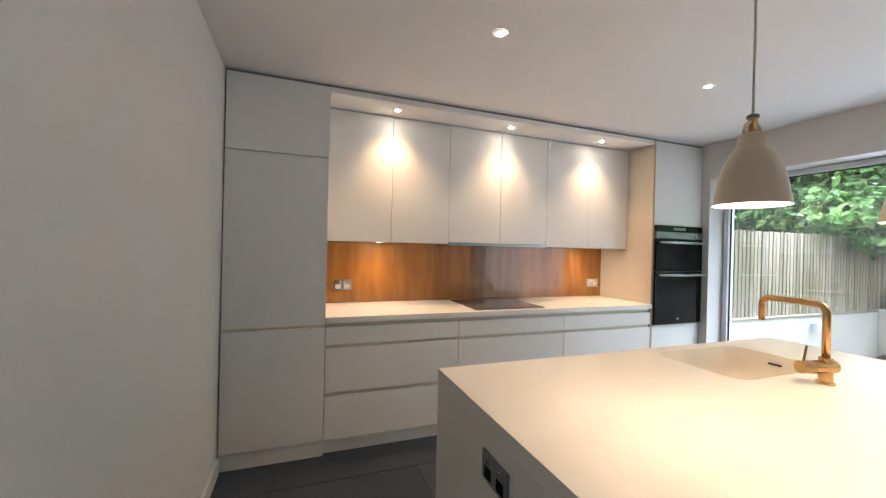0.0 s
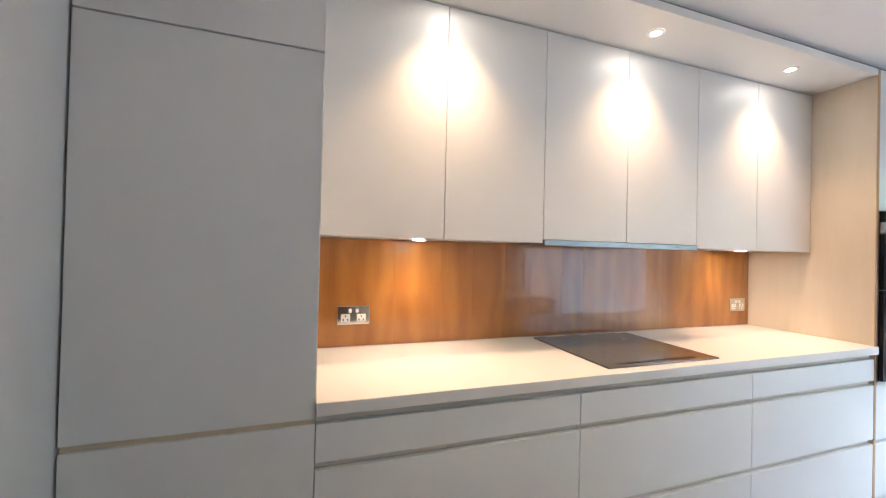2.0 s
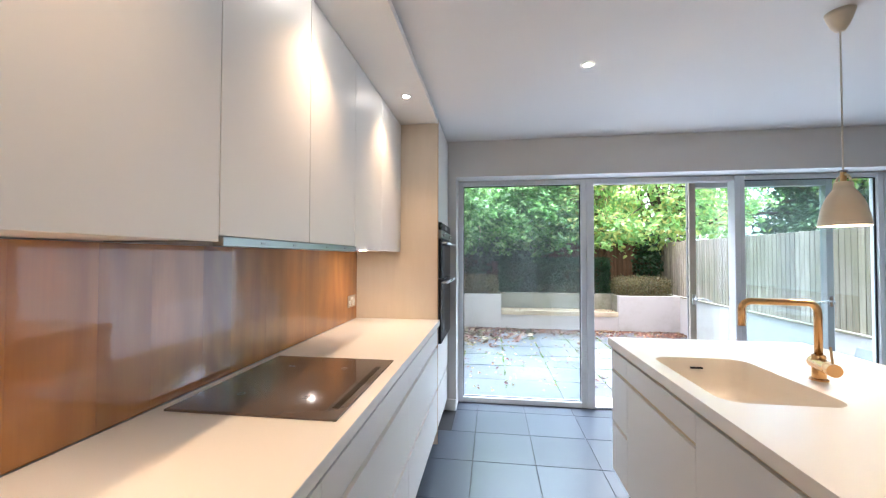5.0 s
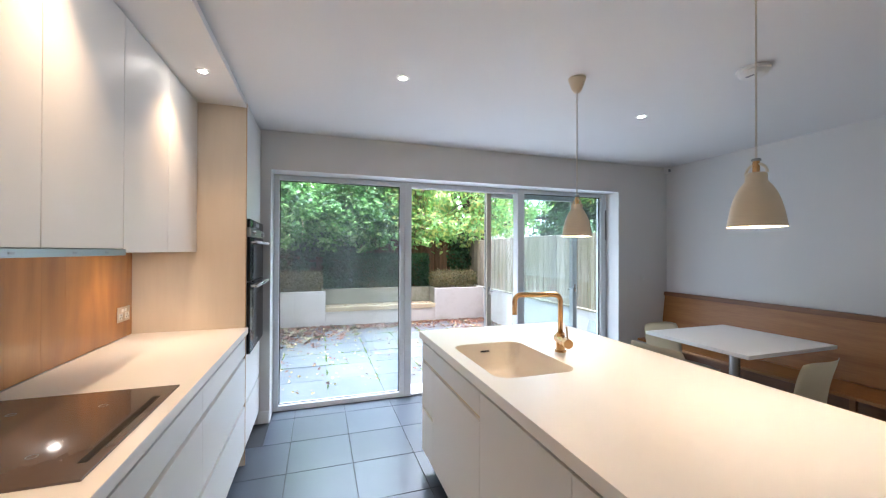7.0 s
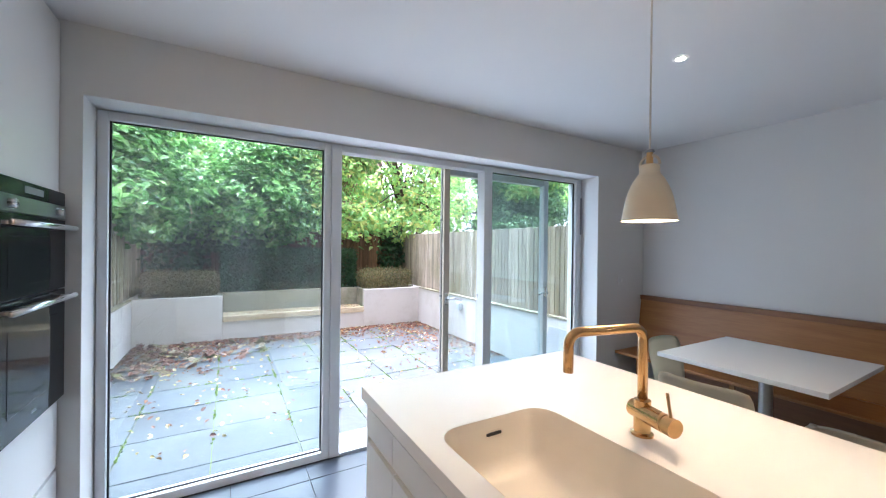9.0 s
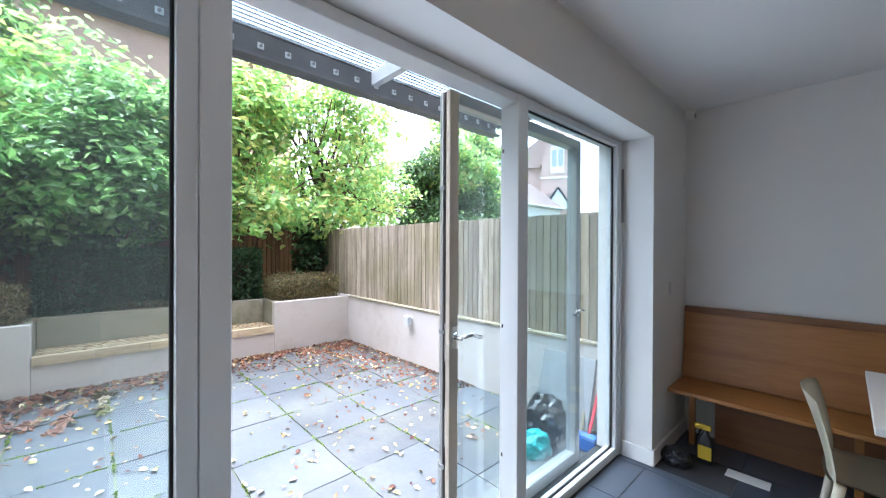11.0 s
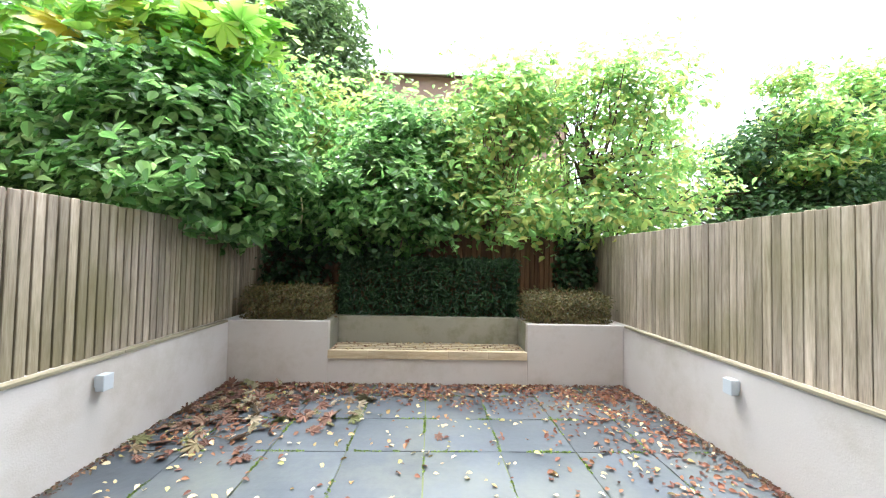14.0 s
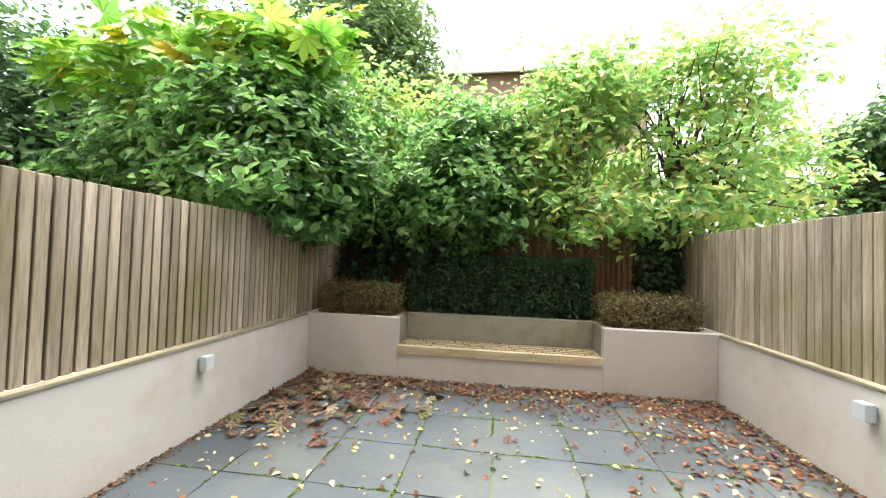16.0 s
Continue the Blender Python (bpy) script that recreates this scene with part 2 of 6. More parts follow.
def figured_wood(name, dark, light, rough=0.3):
    """Flame-figured veneer behind gloss: warped growth rings, fine streaks and a few darker knots, each board its own."""
    m, n, l, p = nodes_of(name)
    geo, info = n.new("ShaderNodeNewGeometry"), n.new("ShaderNodeObjectInfo")
    mp, off, add = n.new("ShaderNodeMapping"), n.new("ShaderNodeVectorMath"), n.new("ShaderNodeVectorMath")
    mp.inputs["Scale"].default_value = (5.0, 5.0, 1.6)
    off.operation = "SCALE"
    off.inputs["Scale"].default_value = 30
    l.new(geo.outputs["Position"], mp.inputs["Vector"])
    l.new(info.outputs["Random"], off.inputs[0])
    l.new(mp.outputs[0], add.inputs[0])
    l.new(off.outputs[0], add.inputs[1])
    warp, wave, fine = n.new("ShaderNodeTexNoise"), n.new("ShaderNodeTexWave"), n.new("ShaderNodeTexNoise")
    warp.inputs["Scale"].default_value, warp.inputs["Detail"].default_value, warp.inputs["Distortion"].default_value = 1.1, 3, 0.8
    l.new(add.outputs[0], warp.inputs["Vector"])
    wave.wave_type, wave.bands_direction, wave.wave_profile = "BANDS", "X", "SIN"
    wave.inputs["Scale"].default_value, wave.inputs["Distortion"].default_value = 0.55, 14.0
    wave.inputs["Detail"].default_value, wave.inputs["Detail Scale"].default_value = 2.5, 0.8
    l.new(add.outputs[0], wave.inputs["Vector"])
    st = n.new("ShaderNodeMapping")
    st.inputs["Scale"].default_value = (40, 40, 2.0)
    l.new(geo.outputs["Position"], st.inputs["Vector"])
    fine.inputs["Scale"].default_value, fine.inputs["Detail"].default_value = 3.0, 4
    l.new(st.outputs[0], fine.inputs["Vector"])
    total = None
    for node, out, weight in ((wave, "Fac", 0.15), (warp, "Fac", 0.80), (fine, "Fac", 0.14)):
        k = n.new("ShaderNodeMath")
        k.operation, k.inputs[1].default_value = "MULTIPLY_ADD", weight
        l.new(node.outputs[out], k.inputs[0])
        if total:
            l.new(total, k.inputs[2])
        else:
            k.inputs[2].default_value = -0.08
        total = k.outputs[0]
    ramp = n.new("ShaderNodeValToRGB")
    ramp.color_ramp.elements[0].position, ramp.color_ramp.elements[1].position = 0.22, 0.78
    ramp.color_ramp.elements[0].color, ramp.color_ramp.elements[1].color = rgba(dark), rgba(light)
    l.new(total, ramp.inputs[0])
    tone, hsv = n.new("ShaderNodeMapRange"), n.new("ShaderNodeHueSaturation")
    tone.inputs["To Min"].default_value, tone.inputs["To Max"].default_value = 0.86, 1.14
    l.new(info.outputs["Random"], tone.inputs["Value"])
    l.new(tone.outputs[0], hsv.inputs["Value"])
    l.new(ramp.outputs[0], hsv.inputs["Color"])
    l.new(hsv.outputs[0], p.inputs["Base Color"])
    p.inputs["Roughness"].default_value = rough
    p.inputs["Coat Weight"].default_value, p.inputs["Coat Roughness"].default_value = 1.0, 0.04
    return m


def glow(name, colour, strength):
    m, n, l, p = nodes_of(name)
    p.inputs["Base Color"].default_value = rgba(colour)
    p.inputs["Emission Color"].default_value = rgba(colour)
    p.inputs["Emission Strength"].default_value = strength
    return m


def leaf_mat(name, colours, trans=0.35, rough=0.36):
    """Leaves: each its own tone out of a few, some light coming through."""
    m, n, l, p = nodes_of(name)
    geo = n.new("ShaderNodeNewGeometry")
    ramp = n.new("ShaderNodeValToRGB")
    e = ramp.color_ramp.elements
    while len(e) < len(colours):
        e.new(0.5)
    for i, c in enumerate(colours):
        e[i].position = i / (len(colours) - 1)
        e[i].color = rgba(c)
    l.new(geo.outputs["Random Per Island"], ramp.inputs[0])
    nz = n.new("ShaderNodeTexNoise")
    nz.inputs["Scale"].default_value = 1.3
    l.new(geo.outputs["Position"], nz.inputs["Vector"])
    mr = n.new("ShaderNodeMapRange")
    mr.inputs["To Min"].default_value, mr.inputs["To Max"].default_value = 0.6, 1.4
    l.new(nz.outputs["Fac"], mr.inputs["Value"])
    hsv = n.new("ShaderNodeHueSaturation")
    l.new(ramp.outputs[0], hsv.inputs["Color"])
    l.new(mr.outputs[0], hsv.inputs["Value"])
    l.new(hsv.outputs[0], p.inputs["Base Color"])
    p.inputs["Roughness"].default_value = rough
    tl, mx = n.new("ShaderNodeBsdfTranslucent"), n.new("ShaderNodeMixShader")
    br = n.new("ShaderNodeHueSaturation")
    br.inputs["Value"].default_value = 1.7
    l.new(hsv.outputs[0], br.inputs["Color"])
    l.new(br.outputs[0], tl.inputs["Color"])
    mx.inputs[0].default_value = trans
    l.new(p.outputs[0], mx.inputs[1])
    l.new(tl.outputs[0], mx.inputs[2])
    l.new(mx.outputs[0], n["Material Output"].inputs["Surface"])
    return m


M_WALL = mat("wall_paint", (0.66, 0.65, 0.63), 0.75, var=0.02, scale=1.2, fine=140, bump=0.05)
M_CEIL = mat("ceiling_paint", (0.74, 0.73, 0.72), 0.8, var=0.015, scale=1.0, fine=140, bump=0.04)
M_TRIM = mat("white_gloss_paint", (0.78, 0.78, 0.77), 0.4, var=0.02)
M_FRONT = mat("matt_white_lacquer", (0.77, 0.755, 0.725), 0.42, var=0.012, scale=0.8, fine=220, bump=0.02)
M_CHAN = mat("cream_channel", (0.66, 0.54, 0.37), 0.5, var=0.03)
M_CHAN_RUN = mat("beige_channel", (0.64, 0.59, 0.50), 0.5, var=0.03)
M_TOP = mat("solid_surface", (0.80, 0.765, 0.705), 0.33, var=0.012, scale=1.5, fine=300, bump=0.01, rough_var=0.05)
M_SINK = mat("cream_solid_surface", (0.78, 0.72, 0.62), 0.35, var=0.015)
M_SIDE = wood("pale_veneer", (0.66, 0.575, 0.46), (0.70, 0.615, 0.50), grain=(1, 4, 0.4), scale=2, rough=0.5, bump=0.02)
M_EDGE = wood("orange_veneer_edge", (0.46, 0.29, 0.15), (0.54, 0.36, 0.20), grain=(6, 6, 0.5), scale=3)
M_SPLASH = figured_wood("glossy_timber_backsplash", (0.25, 0.088, 0.011), (0.47, 0.20, 0.033))
M_BENCH = wood("oak_veneer", (0.27, 0.105, 0.024), (0.39, 0.172, 0.045), grain=(0.5, 6, 6), scale=2.2, rough=0.4)
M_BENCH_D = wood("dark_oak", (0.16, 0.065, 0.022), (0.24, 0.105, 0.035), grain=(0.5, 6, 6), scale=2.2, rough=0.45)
M_HOB = mat("dark_glass", (0.10, 0.078, 0.066), 0.06, var=0.1, bump=0, coat=0.3, rough_var=0.03)
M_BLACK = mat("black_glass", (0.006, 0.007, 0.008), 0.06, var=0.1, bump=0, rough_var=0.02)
M_STEEL = mat("brushed_steel", (0.62, 0.62, 0.62), 0.28, metal=1, var=0.05, stretch=(1, 1, 30))
M_HOODSTRIP = mat("dim_steel", (0.30, 0.33, 0.33), 0.35, metal=1, var=0.05, stretch=(1, 1, 30))
M_CHROME = mat("chrome", (0.75, 0.75, 0.74), 0.12, metal=1, var=0.02, bump=0)
M_BRASS = mat("brushed_brass", (0.58, 0.36, 0.16), 0.27, metal=1, var=0.06, fine=200)
M_ALU = mat("white_powder_coat", (0.72, 0.74, 0.76), 0.38, var=0.02, fine=250, bump=0.02)
M_ALU_GREY = mat("anodised_aluminium", (0.50, 0.50, 0.50), 0.35, metal=0.7, var=0.06)
M_CAST = mat("cast_grey_metal", (0.50, 0.54, 0.57), 0.45, metal=0.15, var=0.08)
M_LOCK = mat("beige_lock_strip", (0.52, 0.46, 0.37), 0.5, var=0.05)
M_GASKET = mat("rubber_gasket", (0.012, 0.013, 0.016), 0.6, var=0.1)
M_GLASS = glass("window_glass")
M_TILE = mat("slate_floor_tile", (0.040, 0.050, 0.068), 0.30, var=0.10, scale=5, fine=120, bump=0.02, rnd=0.14, rough_var=0.01)
M_GROUT = mat("dark_grout", (0.028, 0.028, 0.03), 0.85, var=0.15)
M_PEND = mat("cream_enamel", (0.66, 0.57, 0.42), 0.42, var=0.02, fine=180, bump=0.02)
M_PEND_IN = mat("white_enamel", (0.85, 0.82, 0.76), 0.5, var=0.02)
M_CABLE = mat("cream_cable", (0.60, 0.55, 0.47), 0.6)
M_CHAIR = mat("ivory_plastic", (0.56, 0.50, 0.39), 0.45, var=0.03)
M_PLASTIC = mat("white_plastic", (0.74, 0.73, 0.70), 0.42, var=0.02)
M_GREY = mat("grey_plastic", (0.22, 0.23, 0.24), 0.5, var=0.08)
M_BULB = glow("lamp_glow", (1.0, 0.86, 0.66), 14)
M_SLAB = mat("riven_slate_slab", (0.046, 0.056, 0.068), 0.52, var=0.38, scale=1.8, fine=22, bump=0.4, rnd=0.26, dirt=(0.11, 0.115, 0.09), dirt_amount=0.5, dirt_scale=1.2, rough_var=0.2)
M_RENDER = mat("painted_render", (0.50, 0.465, 0.435), 0.8, var=0.08, scale=1.6, fine=80, bump=0.3, dirt=(0.34, 0.29, 0.22), dirt_amount=0.6, dirt_scale=1.1)
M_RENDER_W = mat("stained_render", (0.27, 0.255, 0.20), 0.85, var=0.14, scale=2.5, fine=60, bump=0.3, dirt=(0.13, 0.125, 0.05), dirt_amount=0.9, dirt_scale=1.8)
M_FENCE = wood("weathered_larch", (0.15, 0.118, 0.083), (0.44, 0.37, 0.29), grain=(9, 9, 0.6), scale=1.9, rough=0.85, rnd=0.33, bump=0.5, moss=0.66)
M_FENCE_D = wood("brown_stained_fence", (0.075, 0.040, 0.022), (0.165, 0.092, 0.052), grain=(9, 9, 0.6), scale=1.6, rough=0.85, rnd=0.35, bump=0.3)
M_SILL = wood("mossy_timber", (0.16, 0.14, 0.085), (0.32, 0.28, 0.20), grain=(0.7, 6, 6), scale=2.5, rough=0.85, bump=0.3)
M_BENCHT = wood("garden_bench_timber", (0.36, 0.28, 0.17), (0.60, 0.50, 0.35), grain=(6, 0.6, 6), scale=2.2, rough=0.8, rnd=0.15, bump=0.2)
M_SOIL = mat("soil", (0.06, 0.045, 0.03), 0.95, var=0.4, scale=6, fine=40, bump=0.8)
M_MOSS = mat("mossy_joint", (0.11, 0.13, 0.05), 0.95, var=0.5, scale=4, fine=50, bump=0.7, dirt=(0.05, 0.045, 0.035), dirt_amount=0.9, dirt_scale=2.2)
M_GROUND = mat("rough_ground", (0.07, 0.08, 0.035), 0.95, var=0.4, scale=0.7, fine=14, bump=0.6)
M_BEAM = mat("dark_grey_steel", (0.10, 0.105, 0.115), 0.5, var=0.3, scale=6, fine=60, bump=0.1)
M_BARK = mat("bark", (0.085, 0.055, 0.04), 0.9, var=0.35, scale=8, fine=60, bump=0.6)
M_TWIG = mat("pale_bark", (0.17, 0.115, 0.075), 0.9, var=0.3, scale=8, fine=60, bump=0.5)
M_BRICK = mat("far_brickwork", (0.36, 0.23, 0.18), 0.9, var=0.2, scale=1.5, fine=9, bump=0.2)
M_BRICKUP = mat("buff_brickwork", (0.34, 0.27, 0.20), 0.9, var=0.18, scale=1.2, fine=14, bump=0.2)
M_ROOF = mat("far_roof_tiles", (0.16, 0.10, 0.085), 0.85, var=0.2, scale=1.5, fine=8, bump=0.2)
M_LEAF_A = leaf_mat("broad_green_leaves", [(0.040, 0.098, 0.026), (0.08, 0.18, 0.048), (0.14, 0.275, 0.08), (0.26, 0.39, 0.15)], trans=0.5, rough=0.30)
M_LEAF_B = leaf_mat("yellow_green_leaves", [(0.13, 0.26, 0.08), (0.20, 0.36, 0.11), (0.29, 0.41, 0.13), (0.42, 0.40, 0.13)], trans=0.5, rough=0.30)
M_LEAF_C = leaf_mat("dark_leaves", [(0.015, 0.0448, 0.018), (0.027, 0.072, 0.0252), (0.045, 0.104, 0.036)], trans=0.15)
M_LEAF_D = leaf_mat("lime_lobed_leaves", [(0.13, 0.28, 0.045), (0.18, 0.36, 0.06), (0.22, 0.40, 0.065), (0.26, 0.42, 0.07), (0.24, 0.40, 0.06), (0.46, 0.38, 0.05)], trans=0.45)
M_LEAF_E = leaf_mat("olive_hedge_leaves", [(0.066, 0.0744, 0.0264), (0.132, 0.126, 0.048), (0.216, 0.18, 0.072), (0.156, 0.09, 0.048)], trans=0.15)
M_LEAF_F = leaf_mat("grey_green_leaves", [(0.0585, 0.111, 0.036), (0.111, 0.182, 0.06), (0.182, 0.26, 0.096)], trans=0.3)
M_LEAF_G = leaf_mat("mid_green_leaves", [(0.0312, 0.0813, 0.0302), (0.0702, 0.146, 0.0504), (0.14, 0.227, 0.084)], trans=0.25)
M_MOSSTUFT = leaf_mat("bright_moss", [(0.06, 0.10, 0.015), (0.11, 0.18, 0.02), (0.17, 0.24, 0.03)], trans=0.2)
M_DEAD = leaf_mat("fallen_leaves", [(0.075, 0.024, 0.015), (0.13, 0.045, 0.020), (0.19, 0.085, 0.035), (0.40, 0.29, 0.10), (0.52, 0.44, 0.22)], trans=0.05, rough=0.6)
M_DEAD_BIG = leaf_mat("big_dead_leaves", [(0.07, 0.03, 0.02), (0.12, 0.055, 0.035), (0.18, 0.10, 0.07), (0.10, 0.11, 0.035), (0.34, 0.28, 0.20)], trans=0.05, rough=0.7)
M_DEAD_RED = leaf_mat("red_brown_fallen_leaves", [(0.07, 0.022, 0.014), (0.12, 0.036, 0.018), (0.17, 0.062, 0.03), (0.24, 0.11, 0.05), (0.11, 0.05, 0.03)], trans=0.05, rough=0.65)
M_DEAD_PALE = leaf_mat("pale_fallen_leaves", [(0.468, 0.4, 0.225), (0.425, 0.32, 0.135), (0.527, 0.456, 0.3), (0.306, 0.16, 0.06), (0.34, 0.336, 0.12)], trans=0.05, rough=0.6)

M_DRY = mat("dry_stem", (0.55, 0.47, 0.28), 0.8, var=0.2)
M_DEBRIS = leaf_mat("leaf_debris", [(0.06, 0.03, 0.02), (0.11, 0.05, 0.03), (0.16, 0.09, 0.05), (0.07, 0.075, 0.03)], trans=0.0, rough=0.8)

M_BLACK.node_tree.nodes["Principled BSDF"].inputs["Specular IOR Level"].default_value = 0.22

# ---------------------------------------------------------------- builders


def world_loc(ob):
    v = Vector((0, 0, 0))
    while ob:
        v += ob.location
        ob = ob.parent
    return v


def thing(name, x, y, z, label="", category="", group="", kind=""):
    return tagged(_at(new(name), x, y, z), label, category, group, kind)


def _at(ob, x, y, z):
    ob.location = (x, y, z)
    return ob


def finish(bm, name, material, smooth=False):
    me = bpy.data.meshes.new(name)
    bmesh.ops.recalc_face_normals(bm, faces=bm.faces)
    if smooth:
        for f in bm.faces:
            f.smooth = True
    bm.to_mesh(me)
    bm.free()
    for m in (material if isinstance(material, (list, tuple)) else [material]):
        me.materials.append(m)
    return me


def part(name, bm, material, parent=None, label="", smooth=False, kind=""):
    """Link a bmesh, drawn in world metres, as one mesh object under a thing or a part."""
    if parent:
        bmesh.ops.translate(bm, vec=-world_loc(parent), verts=bm.verts)
    ob = new(name, finish(bm, name, material, smooth))
    ob.parent = parent
    return tagged(ob, label, kind=kind)


def whole(name, bm, material, label="", category="", group="", kind="", smooth=False):
    """A thing that is one mesh; its origin goes to the middle of its base."""
    xs, ys, zs = zip(*[v.co for v in bm.verts])
    base = Vector(((min(xs) + max(xs)) / 2, (min(ys) + max(ys)) / 2, min(zs)))
    bmesh.ops.translate(bm, vec=-base, verts=bm.verts)
    ob = new(name, finish(bm, name, material, smooth))
    ob.location = base
    return tagged(ob, label, category, group, kind)


def box(x0, x1, y0, y1, z0, z1, bevel=0.0, seg=2, bm=None):
    out = bm or bmesh.new()
    made = bmesh.ops.create_cube(out, size=1)["verts"]
    for v in made:
        v.co = Vector(((x0 + x1) / 2 + v.co.x * (x1 - x0), (y0 + y1) / 2 + v.co.y * (y1 - y0), (z0 + z1) / 2 + v.co.z * (z1 - z0)))
    if bevel:
        edges = list({e for v in made for e in v.link_edges})
        bmesh.ops.bevel(out, geom=edges, offset=bevel, segments=seg, affect="EDGES", profile=0.5)
    return out


def lathe(profile, cx, cy, steps=40, bm=None):
    """Turn (radius, z) pairs round the upright line through cx, cy."""
    out = bm or bmesh.new()
    rings = []
    for r, z in profile:
        if r < 1e-5:
            rings.append([out.verts.new((cx, cy, z))])
        else:
            rings.append([out.verts.new((cx + r * math.cos(2 * math.pi * k / steps), cy + r * math.sin(2 * math.pi * k / steps), z)) for k in range(steps)])
    for a, b in zip(rings, rings[1:]):
        for k in range(steps):
            q = [a[k % len(a)], a[(k + 1) % len(a)], b[(k + 1) % len(b)], b[k % len(b)]]
            q = list(dict.fromkeys(q))
            if len(q) > 2:
                out.faces.new(q)
    return out


def tube(points, radius, sides=12, bm=None, taper=1.0, caps=True):
    """A round bar along points; taper is the end's radius over the start's."""
    out = bm or bmesh.new()
    pts = [Vector(p) for p in points]
    rings, up = [], None
    for i, p in enumerate(pts):
        d = (pts[min(i + 1, len(pts) - 1)] - pts[max(i - 1, 0)]).normalized()
        if up is None:
            up = d.orthogonal().normalized()
        side = (up - d * up.dot(d))
        up = side.normalized() if side.length > 1e-6 else d.orthogonal().normalized()
        w = d.cross(up)
        r = radius * (1 + (taper - 1) * i / max(1, len(pts) - 1))
        rings.append([out.verts.new(p + r * (math.cos(2 * math.pi * k / sides) * up + math.sin(2 * math.pi * k / sides) * w)) for k in range(sides)])
    for a, b in zip(rings, rings[1:]):
        for k in range(sides):
            out.faces.new((a[k], a[(k + 1) % sides], b[(k + 1) % sides], b[k]))
    if caps:
        out.faces.new(rings[0][::-1])
        out.faces.new(rings[-1])
    return out


def arc(centre, radius, a0, a1, u, v, n=8):
    c, u, v = Vector(centre), Vector(u), Vector(v)
    return [c + radius * (math.cos(radians(a0 + (a1 - a0) * k / n)) * u + math.sin(radians(a0 + (a1 - a0) * k / n)) * v) for k in range(n + 1)]


def rounded(cx, cy, w, d, r, n=6):
    """Corner points of a rounded rectangle."""
    out = []
    for sx, sy, a in ((1, 1, 0), (-1, 1, 90), (-1, -1, 180), (1, -1, 270)):
        for k in range(n + 1):
            t = radians(a + 90 * k / n)
            out.append((cx + sx * (w / 2 - r) + r * math.cos(t), cy + sy * (d / 2 - r) + r * math.sin(t)))
    return out

# ---------------------------------------------------------------- the room's shell
PZ = -0.185                                    # paving level outside
X0, X1, Y0, Y1 = -0.10, 4.00, -1.38, 3.70     # inner faces
XO = 4.36                                      # outer face of the garden wall
OP0, OP1, OPZ = -0.66, 2.972, 2.117            # the wide opening to the garden
GLX = 4.20                                     # inner face of the window frames


def structure(name, bm, material, label, category, smooth=False):
    return whole(name, bm, material, label, category, kind="structure", smooth=smooth)


structure("wall_west", box(X0 - 0.2, X0, Y0 - 0.2, Y1 + 0.2, -0.1, CEIL), M_WALL, "plain off-white painted plaster wall", "wall")
structure("wall_north", box(X0, XO, Y1, Y1 + 0.2, -0.1, CEIL), M_WALL, "off-white painted wall behind the kitchen cabinets", "wall")
structure("wall_south", box(X0, XO, Y0 - 0.2, Y0, -0.1, CEIL), M_WALL, "plain off-white painted wall above the oak bench", "wall")
bm = box(X1, XO, OP1, Y1, -0.1, CEIL)
box(X1, XO, Y0, OP0, -0.1, CEIL, bm=bm)
box(X1, XO, OP0, OP1, OPZ, CEIL, bm=bm)
structure("wall_east", bm, M_WALL, "off-white painted garden wall with one wide glazed opening", "wall")
structure("ceiling", box(X0 - 0.2, XO, Y0 - 0.2, Y1 + 0.2, CEIL, CEIL + 0.35), M_CEIL, "flat white painted plaster ceiling", "ceiling")

structure("wall_upper", box(-5.0, XO, -9.0, 11.0, CEIL + 0.352, 8.2), M_BRICKUP, "plain brick upper storeys of the house above the kitchen", "wall")
structure("wall_neighbour", box(-5.0, XO - 0.002, -9.0, Y0 - 0.21, PZ - 0.06, CEIL + 0.35), M_BRICKUP, "plain brick wall of the adjoining house", "wall")
structure("wall_neighbour", box(-5.0, XO - 0.002, Y1 + 0.21, 11.0, PZ - 0.06, CEIL + 0.35), M_BRICKUP, "plain brick wall of the adjoining house", "wall")

floor = structure("floor", box(X0 - 0.2, XO, Y0 - 0.2, Y1 + 0.2, -0.12, -0.004), M_GROUT, "dark slate-grey square floor tiles with thin dark joints", "floor")

base_board = structure("baseboard", box(X1 - 0.016, X1, OP1 + 0.003, 3.06, 0.0, 0.10, 0.003), M_TRIM, "low white painted baseboard beside the glazed opening", "baseboard")
bm = box(X1 - 0.016, X1, Y0 + 0.02, OP0 - 0.002, 0.0, 0.10, 0.003)
box(X1 - 0.016, GLX - 0.02, OP0, OP0 + 0.016, 0.0, 0.10, 0.003, bm=bm)
structure("baseboard", bm, M_TRIM, "low white painted baseboard turning into the window reveal", "baseboard")
structure("baseboard", box(X0, X0 + 0.016, Y0 + 0.02, 3.04, 0.0, 0.10, 0.003), M_TRIM, "low white painted baseboard along the plain wall", "baseboard")


# glazed wall: fixed pane, open doorway, fixed pane with the sliding leaf behind it
def frame_ring(name, parent, x0, x1, y0, y1, z0, z1, w, material, bottom=None):
    b = bottom or w
    part(name, box(x0, x1, y0, y0 + w, z0, z1, 0.004), material, parent)
    part(name, box(x0, x1, y1 - w, y1, z0, z1, 0.004), material, parent)
    part(name, box(x0, x1, y0 + w, y1 - w, z1 - w, z1, 0.004), material, parent)
    part(name, box(x0, x1, y0 + w, y1 - w, z0, z0 + b, 0.004), material, parent)


def pane(parent, x, y0, y1, z0, z1):
    ob = part("pane", box(x, x + 0.006, y0, y1, z0, z1), M_GLASS, parent)
    ob.visible_shadow = False
    return ob


